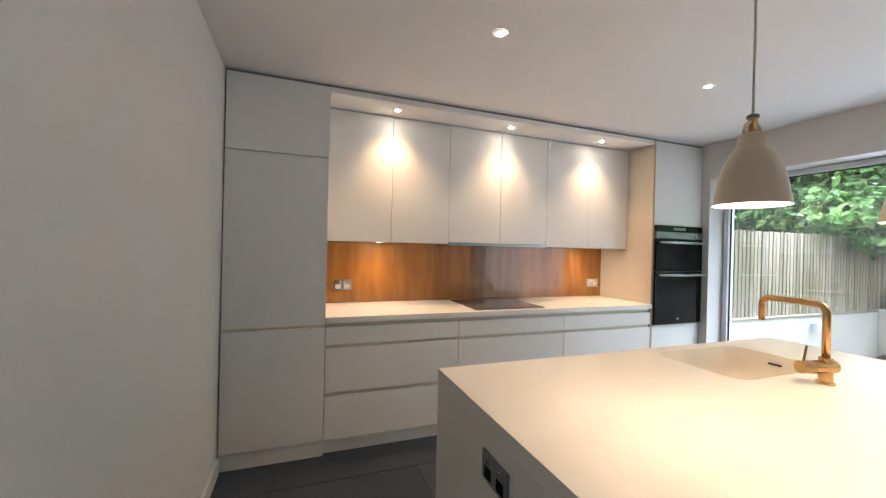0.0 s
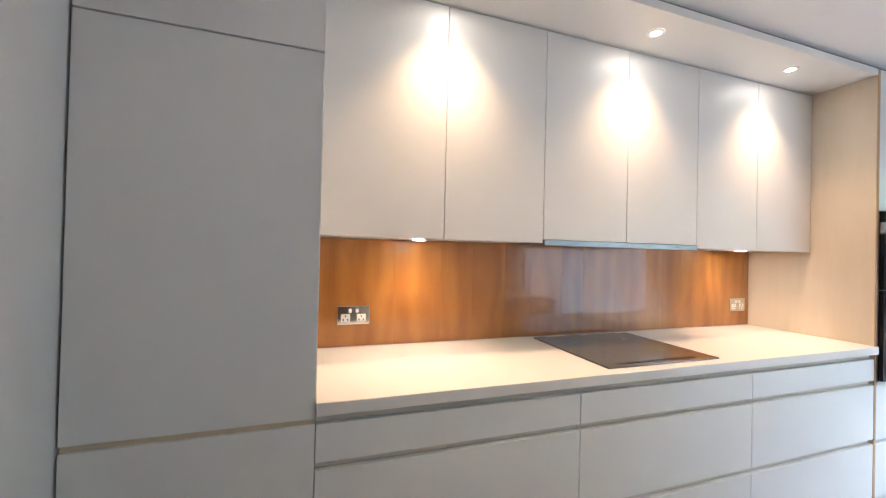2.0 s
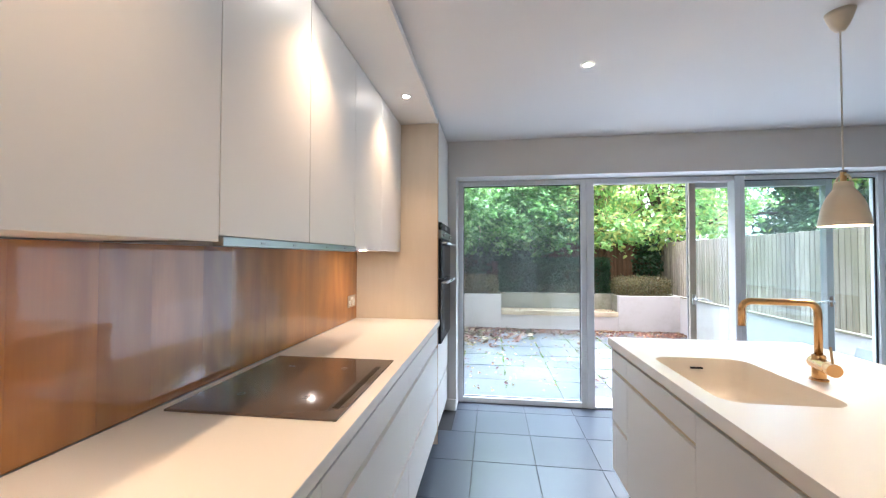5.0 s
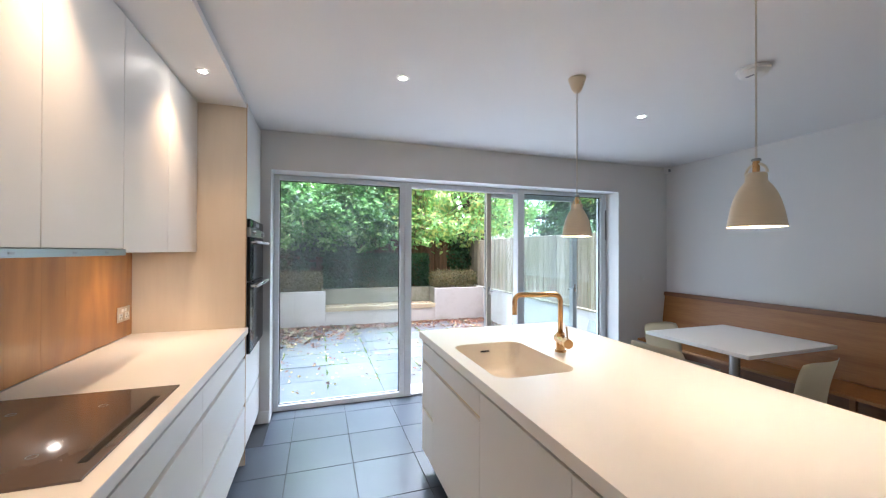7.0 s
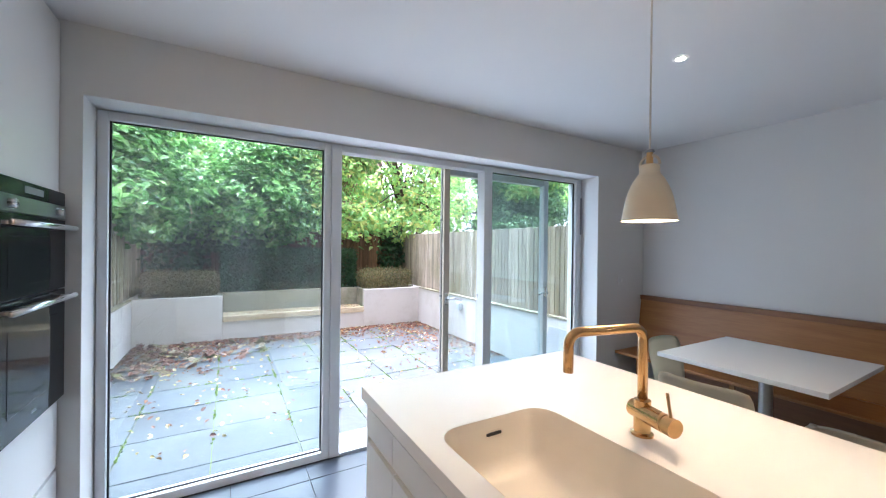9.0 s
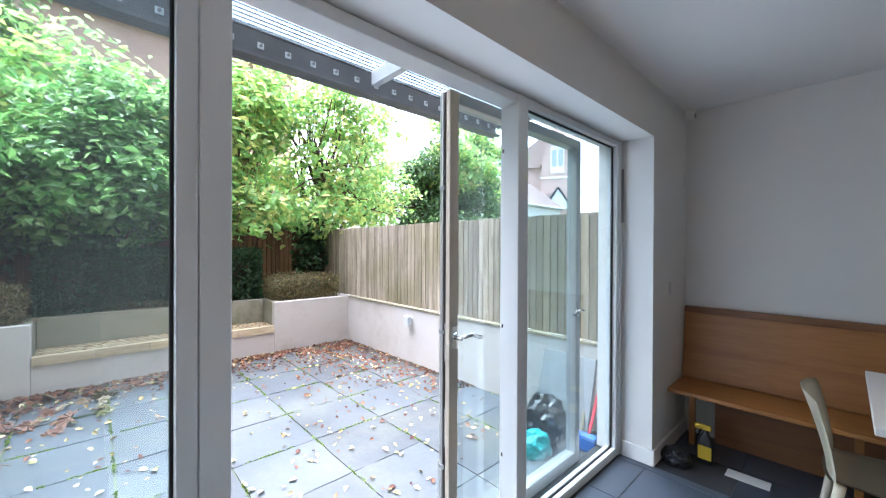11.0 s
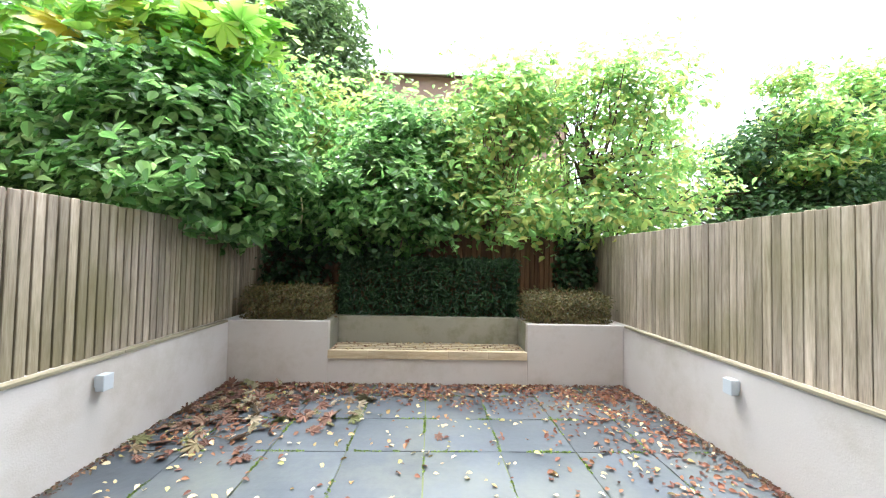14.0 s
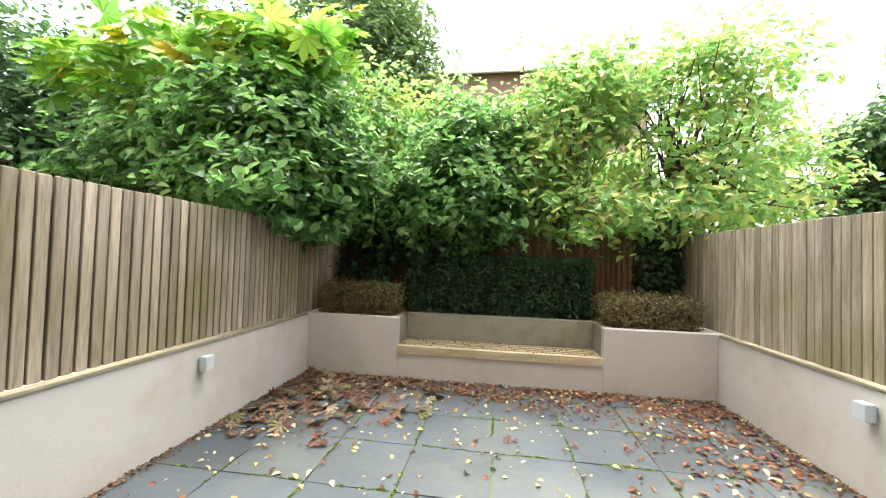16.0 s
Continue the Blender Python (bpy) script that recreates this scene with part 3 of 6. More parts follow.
MUL1, MUL2 = (1.715, 1.785), (0.478, 0.525)
HEADZ = OPZ - 0.003
w1 = thing("window_1", GLX, 2.4, 0.0, "tall fixed glass pane in a slim white metal frame", "window", kind="structure")
frame_ring("window_frame", w1, GLX, GLX + 0.07, MUL1[1], OP1 - 0.003, 0.0, HEADZ, 0.045, M_ALU, 0.05)
frame_ring("window_gasket", w1, GLX + 0.026, GLX + 0.042, MUL1[1] + 0.044, OP1 - 0.047, 0.048, HEADZ - 0.044, 0.009, M_GASKET)
pane(w1, GLX + 0.03, MUL1[1] + 0.05, OP1 - 0.05, 0.054, HEADZ - 0.05)
w2 = thing("window_2", GLX, -0.1, 0.0, "fixed glass pane in a white frame beside the doorway", "window", kind="structure")
frame_ring("window_frame", w2, GLX, GLX + 0.07, OP0 + 0.033, MUL2[0], 0.0, HEADZ, 0.038, M_ALU, 0.055)
part("jamb_cover", box(GLX - 0.006, GLX + 0.07, OP0 + 0.003, OP0 + 0.0325, 0.0, HEADZ, 0.003), M_ALU, w2)
frame_ring("window_gasket", w2, GLX + 0.026, GLX + 0.042, OP0 + 0.070, MUL2[0] - 0.037, 0.053, HEADZ - 0.037, 0.009, M_GASKET)
pane(w2, GLX + 0.03, OP0 + 0.075, MUL2[0] - 0.043, 0.06, HEADZ - 0.043)
part("vent_handle", box(GLX - 0.020, GLX - 0.0062, OP0 + 0.008, OP0 + 0.022, 1.57, 1.93, 0.004), M_GREY, w2, "slim grey vent grip")
dframe = thing("door_frame", GLX, 1.13, 0.0, "white metal posts and head round the open doorway", "door frame", kind="structure")
part("post", box(GLX - 0.004, GLX + 0.10, MUL1[0], MUL1[1] - 0.001, 0.0, HEADZ, 0.004), M_ALU, dframe)
part("post", box(GLX - 0.004, GLX + 0.10, MUL2[0] + 0.001, MUL2[1], 0.0, HEADZ, 0.004), M_ALU, dframe)
part("head", box(GLX, GLX + 0.10, MUL2[1] + 0.001, MUL1[0] - 0.001, HEADZ - 0.045, HEADZ, 0.004), M_ALU, dframe)
part("threshold", box(GLX - 0.01, XO + 0.10, MUL2[1] + 0.001, MUL1[0] - 0.001, -0.02, 0.022, 0.004), M_ALU_GREY, dframe, "flat grey metal threshold")
for z in (0.40, 1.02, 1.86):
    part("strike_plate", box(GLX + 0.080, GLX + 0.088, MUL2[1], MUL2[1] + 0.004, z - 0.009, z + 0.009, 0.001), M_GASKET, dframe)

# sliding leaf, pushed most of the way open, outside the fixed pane
LX0, LX1, LY0, LY1, LZ0, LZ1 = 4.335, 4.402, -0.352, 0.832, 0.012, 2.09
leaf = thing("door_1", (LX0 + LX1) / 2, (LY0 + LY1) / 2, LZ0, "glazed sliding door leaf in slim grey metal, pushed open", "sliding door", kind="structure")
part("stile", box(LX0, LX1, LY0, LY0 + 0.055, LZ0, LZ1, 0.004), M_ALU_GREY, leaf)
part("stile", box(LX0 + 0.046, LX1, LY1 - 0.055, LY1, LZ0, LZ1, 0.004), M_ALU_GREY, leaf)
part("lock_strip", box(LX0, LX0 + 0.026, LY1 - 0.055, LY1, LZ0, LZ1, 0.004), M_LOCK, leaf, "beige inner stile with lock fittings")
part("edge_gasket", box(LX0 + 0.0265, LX0 + 0.0455, LY1 - 0.052, LY1 - 0.012, LZ0, LZ1), M_GASKET, leaf, "black rubber edge channel")
part("rail", box(LX0, LX1, LY0 + 0.055, LY1 - 0.055, LZ1 - 0.055, LZ1, 0.004), M_ALU_GREY, leaf)
part("rail", box(LX0, LX1, LY0 + 0.055, LY1 - 0.055, LZ0, LZ0 + 0.07, 0.004), M_ALU_GREY, leaf)
pane(leaf, (LX0 + LX1) / 2, LY0 + 0.05, LY1 - 0.05, LZ0 + 0.06, LZ1 - 0.05)
for z in (0.42, 1.02, 1.66):
    part("catch", box(LX0 + 0.03, LX1 - 0.002, LY1 - 0.004, LY1 + 0.004, z - 0.009, z + 0.009, 0.002), M_GREY, leaf)
for z in (0.62, 1.0):
    part("bolt_plate", box(LX0 + 0.024, LX0 + 0.036, LY1 - 0.014, LY1 - 0.004, z - 0.11, z + 0.06, 0.001), M_GREY, leaf)


def lever(parent, y, way, z=1.0):
    """A lever handle on the leaf's room side, its grip pointing along way."""
    x = LX0 - 0.045
    pts = [(LX0, y, z), (x + 0.012, y, z)] + arc((x + 0.012, y + way * 0.012, z), 0.012, 270, 180, (0, way, 0), (1, 0, 0), 4)[1:] + [(x, y + way * 0.06, z + 0.008), (x, y + way * 0.13, z - 0.012)]
    h = part("handle", tube(pts, 0.009, 10), M_CHROME, parent, "curved chrome lever handle", True)
    part("rose", box(LX0 - 0.006, LX0, y - 0.016, y + 0.016, z - 0.05, z + 0.05, 0.004), M_CHROME, h)


lever(leaf, LY1 - 0.03, -1)
lever(leaf, LY0 + 0.03, 1)

# ---------------------------------------------------------------- kitchen run
FY, UY = 3.050, 3.333        # front planes of base and wall cabinets
TW0, TW1 = 0.507, 3.362      # run between the two tall units
GAPC = 0.002


def door_panel(name, parent, x0, x1, z0, z1, y=FY, thick=0.019):
    return part(name, box(x0 + 0.0015, x1 - 0.0015, y, y + thick, z0, z1, 0.0015), M_FRONT, parent)


tall = thing("tall_cabinet", 0.2, FY, 0.0, "tall matt white handleless cabinet with three stacked doors", "cabinet")
part("body", box(X0 + 0.006, 0.507, FY + 0.021, Y1 - 0.003, 0.10, 2.418), M_FRONT, tall)
part("plinth", box(X0 + 0.004, 0.507, FY + 0.02, FY + 0.036, 0.0, 0.098), M_FRONT, tall)
part("grip_channel", box(X0 + 0.006, 0.505, FY + 0.012, FY + 0.0205, 0.845, 0.875), M_CHAN, tall)
door_panel("door", tall, X0 + 0.006, 0.507, 0.108, 0.850)
door_panel("door", tall, X0 + 0.006, 0.507, 0.868, 1.956)
door_panel("door", tall, X0 + 0.006, 0.507, 1.961, 2.424)

COLS = [0.507, 1.455, 2.403, 3.362]
for x0, x1 in zip(COLS, COLS[1:]):
    u = thing("base_cabinet", (x0 + x1) / 2, FY, 0.0, "matt white handleless base cabinet with three drawers", "cabinet", "base cabinets of the run")
    part("body", box(x0 + 0.001, x1 - 0.001, FY + 0.021, Y1 - 0.003, 0.10, 0.879), M_CHAN_RUN, u)
    part("plinth", box(x0, x1, FY + 0.05, FY + 0.066, 0.0, 0.099), M_FRONT, u)
    for z0, z1 in ((0.736, 0.850), (0.420, 0.712), (0.108, 0.394)):
        door_panel("drawer_front", u, x0, x1, z0, z1)

bm = box(TW0 + 0.001, TW1 - 0.001, FY - 0.018, Y1 - 0.026, 0.880, 0.920, 0.003)
worktop = whole("worktop", bm, M_TOP, "white solid-surface worktop along the kitchen wall", "worktop")

splash = thing("backsplash", (TW0 + TW1) / 2, Y1 - 0.015, 0.921, "glossy orange-brown timber backsplash behind glass", "backsplash")
xs = TW0
k = 0
while xs < TW1 - 0.01:
    w = (0.205, 0.148, 0.236, 0.172, 0.19, 0.158)[k % 6]
    xe = min(TW1 - 0.001, xs + w)
    part("board", box(xs + 0.0003, xe, Y1 - 0.022, Y1 - 0.004, 0.9215, 1.4235), M_SPLASH, splash)
    xs, k = xe, k + 1

UPX = [TW0, 0.990, 1.462, 1.935, 2.405, 2.872, 3.355]
for k in range(0, 6, 2):
    x0, xm, x1 = UPX[k], UPX[k + 1], UPX[k + 2]
    u = thing("wall_cabinet", xm, UY, 1.424, "matt white handleless wall cabinet with two flush doors", "cabinet", "wall cabinets of the run")
    part("body", box(x0 + 0.001, x1 - 0.001, UY + 0.021, Y1 - 0.003, 1.428 if k != 2 else 1.452, 2.386), M_FRONT, u)
    door_panel("door", u, x0, xm, 1.424 if k != 2 else 1.440, 2.385, UY)
    door_panel("door", u, xm, x1, 1.424 if k != 2 else 1.440, 2.385, UY)
hood = thing("extractor_hood", 1.935, 3.5, 1.42, "slim steel extractor hood slotted beneath the wall cabinets", "extractor hood")
part("front_strip", box(1.464, 2.403, UY - 0.010, UY + 0.02, 1.413, 1.438, 0.002), M_HOODSTRIP, hood)
part("underside", box(1.466, 2.401, UY + 0.0205, Y1 - 0.024, 1.424, 1.450), M_GREY, hood)
for x in (1.62, 1.80, 2.06, 2.25):
    part("button" if x > 1.7 else "badge", box(x, x + 0.02, UY - 0.0115, UY - 0.0095, 1.422, 1.428), M_GREY, hood)

sof = thing("soffit_panel", 1.93, FY, SOFF, "matt white panel above the wall cabinets with downlights", "soffit panel")
part("underside", box(TW0 + 0.001, TW1 - 0.001, FY + 0.019, Y1 - 0.002, SOFF, SOFF + 0.02), M_FRONT, sof)
part("fascia", box(TW0 + 0.001, TW1 - 0.001, FY, FY + 0.0185, SOFF - 0.003, 2.424, 0.001), M_FRONT, sof)
structure("shadow_gap", box(X0 + 0.003, X1 - 0.003, FY + 0.016, FY + 0.026, 2.4255, CEIL - 0.001), M_GREY, "dark shadow gap between cabinets and ceiling", "trim")

# tall oven unit
ov = thing("oven_cabinet", 3.68, FY, 0.0, "tall matt white cabinet housing the built-in oven", "cabinet")
part("side_panel", box(TW1, TW1 + 0.019, FY + 0.003, Y1 - 0.003, 0.0, 2.42), M_SIDE, ov, "pale veneer side panel")
part("side_edge", box(TW1, TW1 + 0.019, FY - 0.001, FY + 0.0025, 0.0, 2.42), M_EDGE, ov, "orange timber edge strip")
part("body", box(TW1 + 0.02, X1 - 0.004, FY + 0.022, Y1 - 0.003, 0.10, 2.418), M_FRONT, ov)
part("plinth", box(TW1 + 0.02, X1 - 0.004, FY + 0.05, FY + 0.066, 0.0, 0.099), M_FRONT, ov)
door_panel("door", ov, TW1 + 0.02, X1 - 0.004, 1.655, 2.424)
door_panel("door", ov, TW1 + 0.02, X1 - 0.004, 0.410, 0.722)
door_panel("door", ov, TW1 + 0.02, X1 - 0.004, 0.108, 0.392)
OX0, OX1 = TW1 + 0.024, X1 - 0.008
oven = thing("double_oven", (OX0 + OX1) / 2, FY, 0.727, "black glass built-in double oven with steel bar handles", "oven")
part("body", box(OX0, OX1, FY - 0.002, FY + 0.0215, 0.727, 1.650), M_GREY, oven)
part("control_panel", box(OX0, OX1, FY - 0.022, FY - 0.003, 1.592, 1.650, 0.002), M_BLACK, oven, "black glass control strip")
part("panel_band", box(OX0, OX1, FY - 0.024, FY - 0.003, 1.531, 1.590, 0.002), M_HOODSTRIP, oven, "brushed steel band")
d1 = part("oven_door", box(OX0, OX1, FY - 0.024, FY - 0.003, 1.225, 1.527, 0.003), M_BLACK, oven)
d2 = part("oven_door", box(OX0, OX1, FY - 0.024, FY - 0.003, 0.733, 1.219, 0.003), M_BLACK, oven)
for d, z in ((d1, 1.492), (d2, 1.190)):
    h = part("handle", tube([(OX0 + 0.015, FY - 0.062, z), (OX1 - 0.015, FY - 0.062, z)], 0.011, 14), M_STEEL, d, "round steel bar handle", True)
    for x in (OX0 + 0.05, OX1 - 0.05):
        part("bracket", box(x - 0.008, x + 0.008, FY - 0.06, FY - 0.023, z - 0.007, z + 0.007, 0.002), M_STEEL, d)
part("window", box(OX0 + 0.09, OX1 - 0.09, FY - 0.0255, FY - 0.0235, 0.82, 1.12, 0.001), M_BLACK, d2)
part("window", box(OX0 + 0.09, OX1 - 0.09, FY - 0.0255, FY - 0.0235, 1.27, 1.45, 0.001), M_BLACK, d1)
part("badge", box(3.66, 3.70, FY - 0.0262, FY - 0.024, 0.775, 0.783), M_STEEL, d2)
for x in (OX0 + 0.10, OX1 - 0.10):
    part("knob", tube([(x, FY - 0.024, 1.56), (x, FY - 0.042, 1.56)], 0.017, 20), M_STEEL, oven, "", True)
part("clock_display", box(3.60, 3.76, FY - 0.0232, FY - 0.0215, 1.608, 1.634), M_GREY, oven)

# hob
hob = thing("induction_hob", 1.92, 3.35, 0.920, "flat dark glass induction hob set on the worktop", "hob")
part("glass_plate", box(1.612, 2.232, 3.082, 3.628, 0.9195, 0.9265, 0.002), M_HOB, hob)
part("control_strip", box(1.69, 2.12, 3.108, 3.128, 0.9262, 0.9275), M_BLACK, hob, "black touch-control strip")
for x, y, r in ((1.76, 3.25, 0.012), (2.08, 3.25, 0.012), (1.76, 3.48, 0.012), (2.08, 3.48, 0.012)):
    bm = lathe([(r - 0.0015, 0.9266), (r - 0.0015, 0.9270), (r, 0.9270), (r, 0.9266)], x, y, 48)
    part("zone_mark", bm, M_GREY, hob)


def socket(cx, y, cz, w=0.147, h=0.087):
    """A chrome double wall socket facing -y."""
    s = thing("wall_socket", cx, y, cz - h / 2, "chrome double wall socket with white inserts", "socket", "sockets on the backsplash")
    part("plate", box(cx - w / 2, cx + w / 2, y - 0.007, y, cz - h / 2, cz + h / 2, 0.002), M_CHROME, s)
    for sx in (-1, 1):
        o = cx + sx * 0.036
        part("outlet", box(o - 0.021, o + 0.021, y - 0.0085, y - 0.0065, cz - 0.030, cz + 0.006, 0.001), M_PLASTIC, s)
        for px, pz in ((o, cz - 0.004), (o - 0.010, cz - 0.020), (o + 0.010, cz - 0.020)):
            part("pin_hole", box(px - 0.003, px + 0.003, y - 0.0092, y - 0.0084, pz - 0.004, pz + 0.004), M_GASKET, s)
        part("switch", box(o - sx * 0.020 - 0.007, o - sx * 0.020 + 0.007, y - 0.011, y - 0.0065, cz + 0.012, cz + 0.030, 0.001), M_PLASTIC, s)
    return s


socket(0.668, Y1 - 0.022, 1.066)
socket(3.246, Y1 - 0.022, 1.060)


def downlight(x, y, z, group):
    d = thing("downlight", x, y, z - 0.008, "small round recessed downlight, switched on", "downlight", group)
    part("trim_ring", lathe([(0.018, z - 0.001), (0.020, z - 0.004), (0.034, z - 0.005), (0.038, z - 0.001)], x, y, 32), M_PLASTIC, d, smooth=True)
    part("lens", lathe([(0.0, z - 0.0025), (0.0195, z - 0.0025)], x, y, 32), M_BULB, d, "glowing lamp face")
    return d


for x, y in SOFFIT_LIGHTS:
    downlight(x, y, SOFF, "downlights over the wall cabinets")
for x, y in CEILING_LIGHTS:
    downlight(x, y, CEIL, "downlights in the ceiling")
for x, y in UNDER_LIGHTS:
    d = thing("cabinet_light", x, y, 1.42, "small round light beneath the wall cabinets, on", "cabinet light", "lights under the wall cabinets")
    part("trim_ring", lathe([(0.026, 1.4275), (0.026, 1.421), (0.034, 1.421), (0.034, 1.4275)], x, y, 28), M_STEEL, d)
    part("lens", lathe([(0.0, 1.4225), (0.026, 1.4225)], x, y, 28), M_BULB, d, "glowing lamp face")

# ---------------------------------------------------------------- island
IX0, IX1, IY0, IY1, IZ = 0.893, 3.03, 0.865, 1.938, 0.895
SX, SY, SW, SD = 2.288, 1.66, 0.595, 0.41          # sink: middle, length along x, depth along y


def island_top():
    """A thick slab with a rounded basin opening through it."""
    bm = bmesh.new()
    outer = [(IX0, IY0), (IX1, IY0), (IX1, IY1), (IX0, IY1)]
    inner = rounded(SX, SY, SW, SD, 0.075, 6)
    loops = {}
    for z in (IZ, IZ - 0.045):
        lo = [bm.verts.new((x, y, z)) for x, y in outer]
        li = [bm.verts.new((x, y, z)) for x, y in inner]
        es = [bm.edges.new((l[i], l[(i + 1) % len(l)])) for l in (lo, li) for i in range(len(l))]
        bmesh.ops.triangle_fill(bm, edges=es, use_beauty=True)
        loops[z] = (lo, li)
    for j in (0, 1):
        a, b = loops[IZ][j], loops[IZ - 0.045][j]
        for i in range(len(a)):
            bm.faces.new((a[i], a[(i + 1) % len(a)], b[(i + 1) % len(b)], b[i]))
    return bm


island = thing("kitchen_island", (IX0 + IX1) / 2, (IY0 + IY1) / 2, 0.0, "white kitchen island with drawers and solid waterfall end", "kitchen island")
part("end_panel", box(IX0, IX0 + 0.04, IY0, IY1, 0.0, IZ - 0.0452, 0.002), M_TOP, island, "white waterfall end panel")
part("body", box(IX0 + 0.041, IX1 - 0.022, IY0 + 0.10, IY1 - 0.040, 0.10, IZ - 0.21), M_FRONT, island)
part("rim", box(IX0 + 0.041, IX1 - 0.022, IY1 - 0.056, IY1 - 0.0405, IZ - 0.20, IZ - 0.046), M_CHAN, island, "cream grip channel")
part("rim", box(IX0 + 0.041, IX1 - 0.022, IY0 + 0.10, IY0 + 0.115, IZ - 0.209, IZ - 0.046), M_FRONT, island)
part("side_panel", box(IX1 - 0.021, IX1 - 0.003, IY0 + 0.10, IY1 - 0.022, 0.10, IZ - 0.046, 0.001), M_FRONT, island)
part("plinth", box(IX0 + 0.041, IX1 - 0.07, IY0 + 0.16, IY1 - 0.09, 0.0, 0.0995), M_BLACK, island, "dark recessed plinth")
ICOLS = [(IX1 - 0.022, IX1 - 0.262, 3), (IX1 - 0.262, IX1 - 0.96, 2), (IX1 - 0.96, IX0 + 0.55, 1), (IX0 + 0.55, IX0 + 0.041, 1)]
for xb, xa, n in ICOLS:
    splits = {3: ((0.715, 0.820), (0.405, 0.692), (0.108, 0.383)), 2: ((0.715, 0.820), (0.108, 0.692)), 1: ((0.108, 0.820),)}[n]
    for z0, z1 in splits:
        part("drawer_front", box(xa + 0.0015, xb - 0.0015, IY1 - 0.039, IY1 - 0.020, z0, z1, 0.0015), M_FRONT, island)
        part("grip_channel", box(xa, xb, IY1 - 0.0398, IY1 - 0.034, z1 + 0.001, z1 + 0.021), M_CHAN, island)

itop = thing("island_worktop", SX, SY, IZ - 0.045, "thick white solid-surface island top with moulded sink opening", "worktop")
part("slab", island_top(), M_TOP, itop)

# moulded basin: walls ease into a rounded bottom
sink = thing("sink", SX, SY, IZ - 0.20, "cream moulded sink basin sunk into the island top", "sink")
bm = bmesh.new()
rings = []
for k, (inset, z) in enumerate(((0.0, IZ - 0.0005), (0.004, IZ - 0.012), (0.010, IZ - 0.06), (0.018, IZ - 0.12), (0.035, IZ - 0.155), (0.07, IZ - 0.172), (0.13, IZ - 0.178))):
    rings.append([bm.verts.new((x, y, z)) for x, y in rounded(SX, SY, SW - 0.002 - 2 * inset, SD - 0.002 - 2 * inset, max(0.03, 0.074 - inset * 0.3), 6)])
for a, b in zip(rings, rings[1:]):
    for i in range(len(a)):
        bm.faces.new((a[i], a[(i + 1) % len(a)], b[(i + 1) % len(b)], b[i]))
bm.faces.new(rings[-1])
part("basin", bm, M_SINK, sink, smooth=True)
part("drain", lathe([(0.0, IZ - 0.170), (0.03, IZ - 0.171), (0.042, IZ - 0.174), (0.044, IZ - 0.178)], SX, SY, 32), M_CHROME, sink, "round chrome drain", True)
part("overflow_slot", box(SX + SW / 2 - 0.014, SX + SW / 2 - 0.006, SY - 0.028, SY + 0.028, IZ - 0.050, IZ - 0.041, 0.002), M_GASKET, sink, "dark overflow slot")

# brass tap
TX, TY = 2.295, 1.343
tap = thing("kitchen_tap", TX, TY, IZ, "brushed brass kitchen tap with square swan-neck spout", "tap")
part("base", lathe([(0.0, IZ), (0.030, IZ), (0.030, IZ + 0.006), (0.0225, IZ + 0.010), (0.0225, IZ + 0.100), (0.0135, IZ + 0.104), (0.0, IZ + 0.104)], TX, TY, 32), M_BRASS, tap, smooth=False)
H, R, OUT = 0.308, 0.036, 0.256
dx, dy = 0.196, 0.981
pts = [(TX, TY, IZ + 0.07), (TX, TY, IZ + H - R)]
pts += arc((TX + dx * R, TY + dy * R, IZ + H - R), R, 180, 90, (dx, dy, 0), (0, 0, 1), 8)[1:]
pts += arc((TX + dx * (OUT - R), TY + dy * (OUT - R), IZ + H - R), R, 90, 0, (dx, dy, 0), (0, 0, 1), 8)
pts += [(TX + dx * OUT, TY + dy * OUT, IZ + H - 0.105)]
part("spout", tube(pts, 0.0135, 20), M_BRASS, tap, smooth=True)
kx, ky = -0.966, 0.26
kn = part("mixer_body", tube([(TX - kx * 0.034, TY - ky * 0.034, IZ + 0.066), (TX + kx * 0.082, TY + ky * 0.082, IZ + 0.066)], 0.0255, 28), M_BRASS, tap)
part("knob", tube([(TX + kx * 0.083, TY + ky * 0.083, IZ + 0.066), (TX + kx * 0.112, TY + ky * 0.112, IZ + 0.066)], 0.0245, 28), M_BRASS, kn, "turning end cap")
part("lever", tube([(TX + kx * 0.098, TY + ky * 0.098, IZ + 0.085), (TX + kx * 0.085, TY + ky * 0.085, IZ + 0.150)], 0.0042, 10), M_BRASS, kn)

# socket on the island's end
s = thing("island_socket", IX0 - 0.008, 1.44, 0.705, "dark bronze double socket on the island end panel", "socket")
part("plate", box(IX0 - 0.008, IX0, 1.362, 1.512, 0.702, 0.788, 0.002), M_GREY, s)
for y in (1.401, 1.473):
    part("outlet", box(IX0 - 0.0095, IX0 - 0.0075, y - 0.02, y + 0.02, 0.712, 0.748, 0.001), M_BLACK, s)
    part("switch", box(IX0 - 0.0115, IX0 - 0.0075, y - 0.007, y + 0.007, 0.756, 0.774, 0.001), M_CHROME, s)


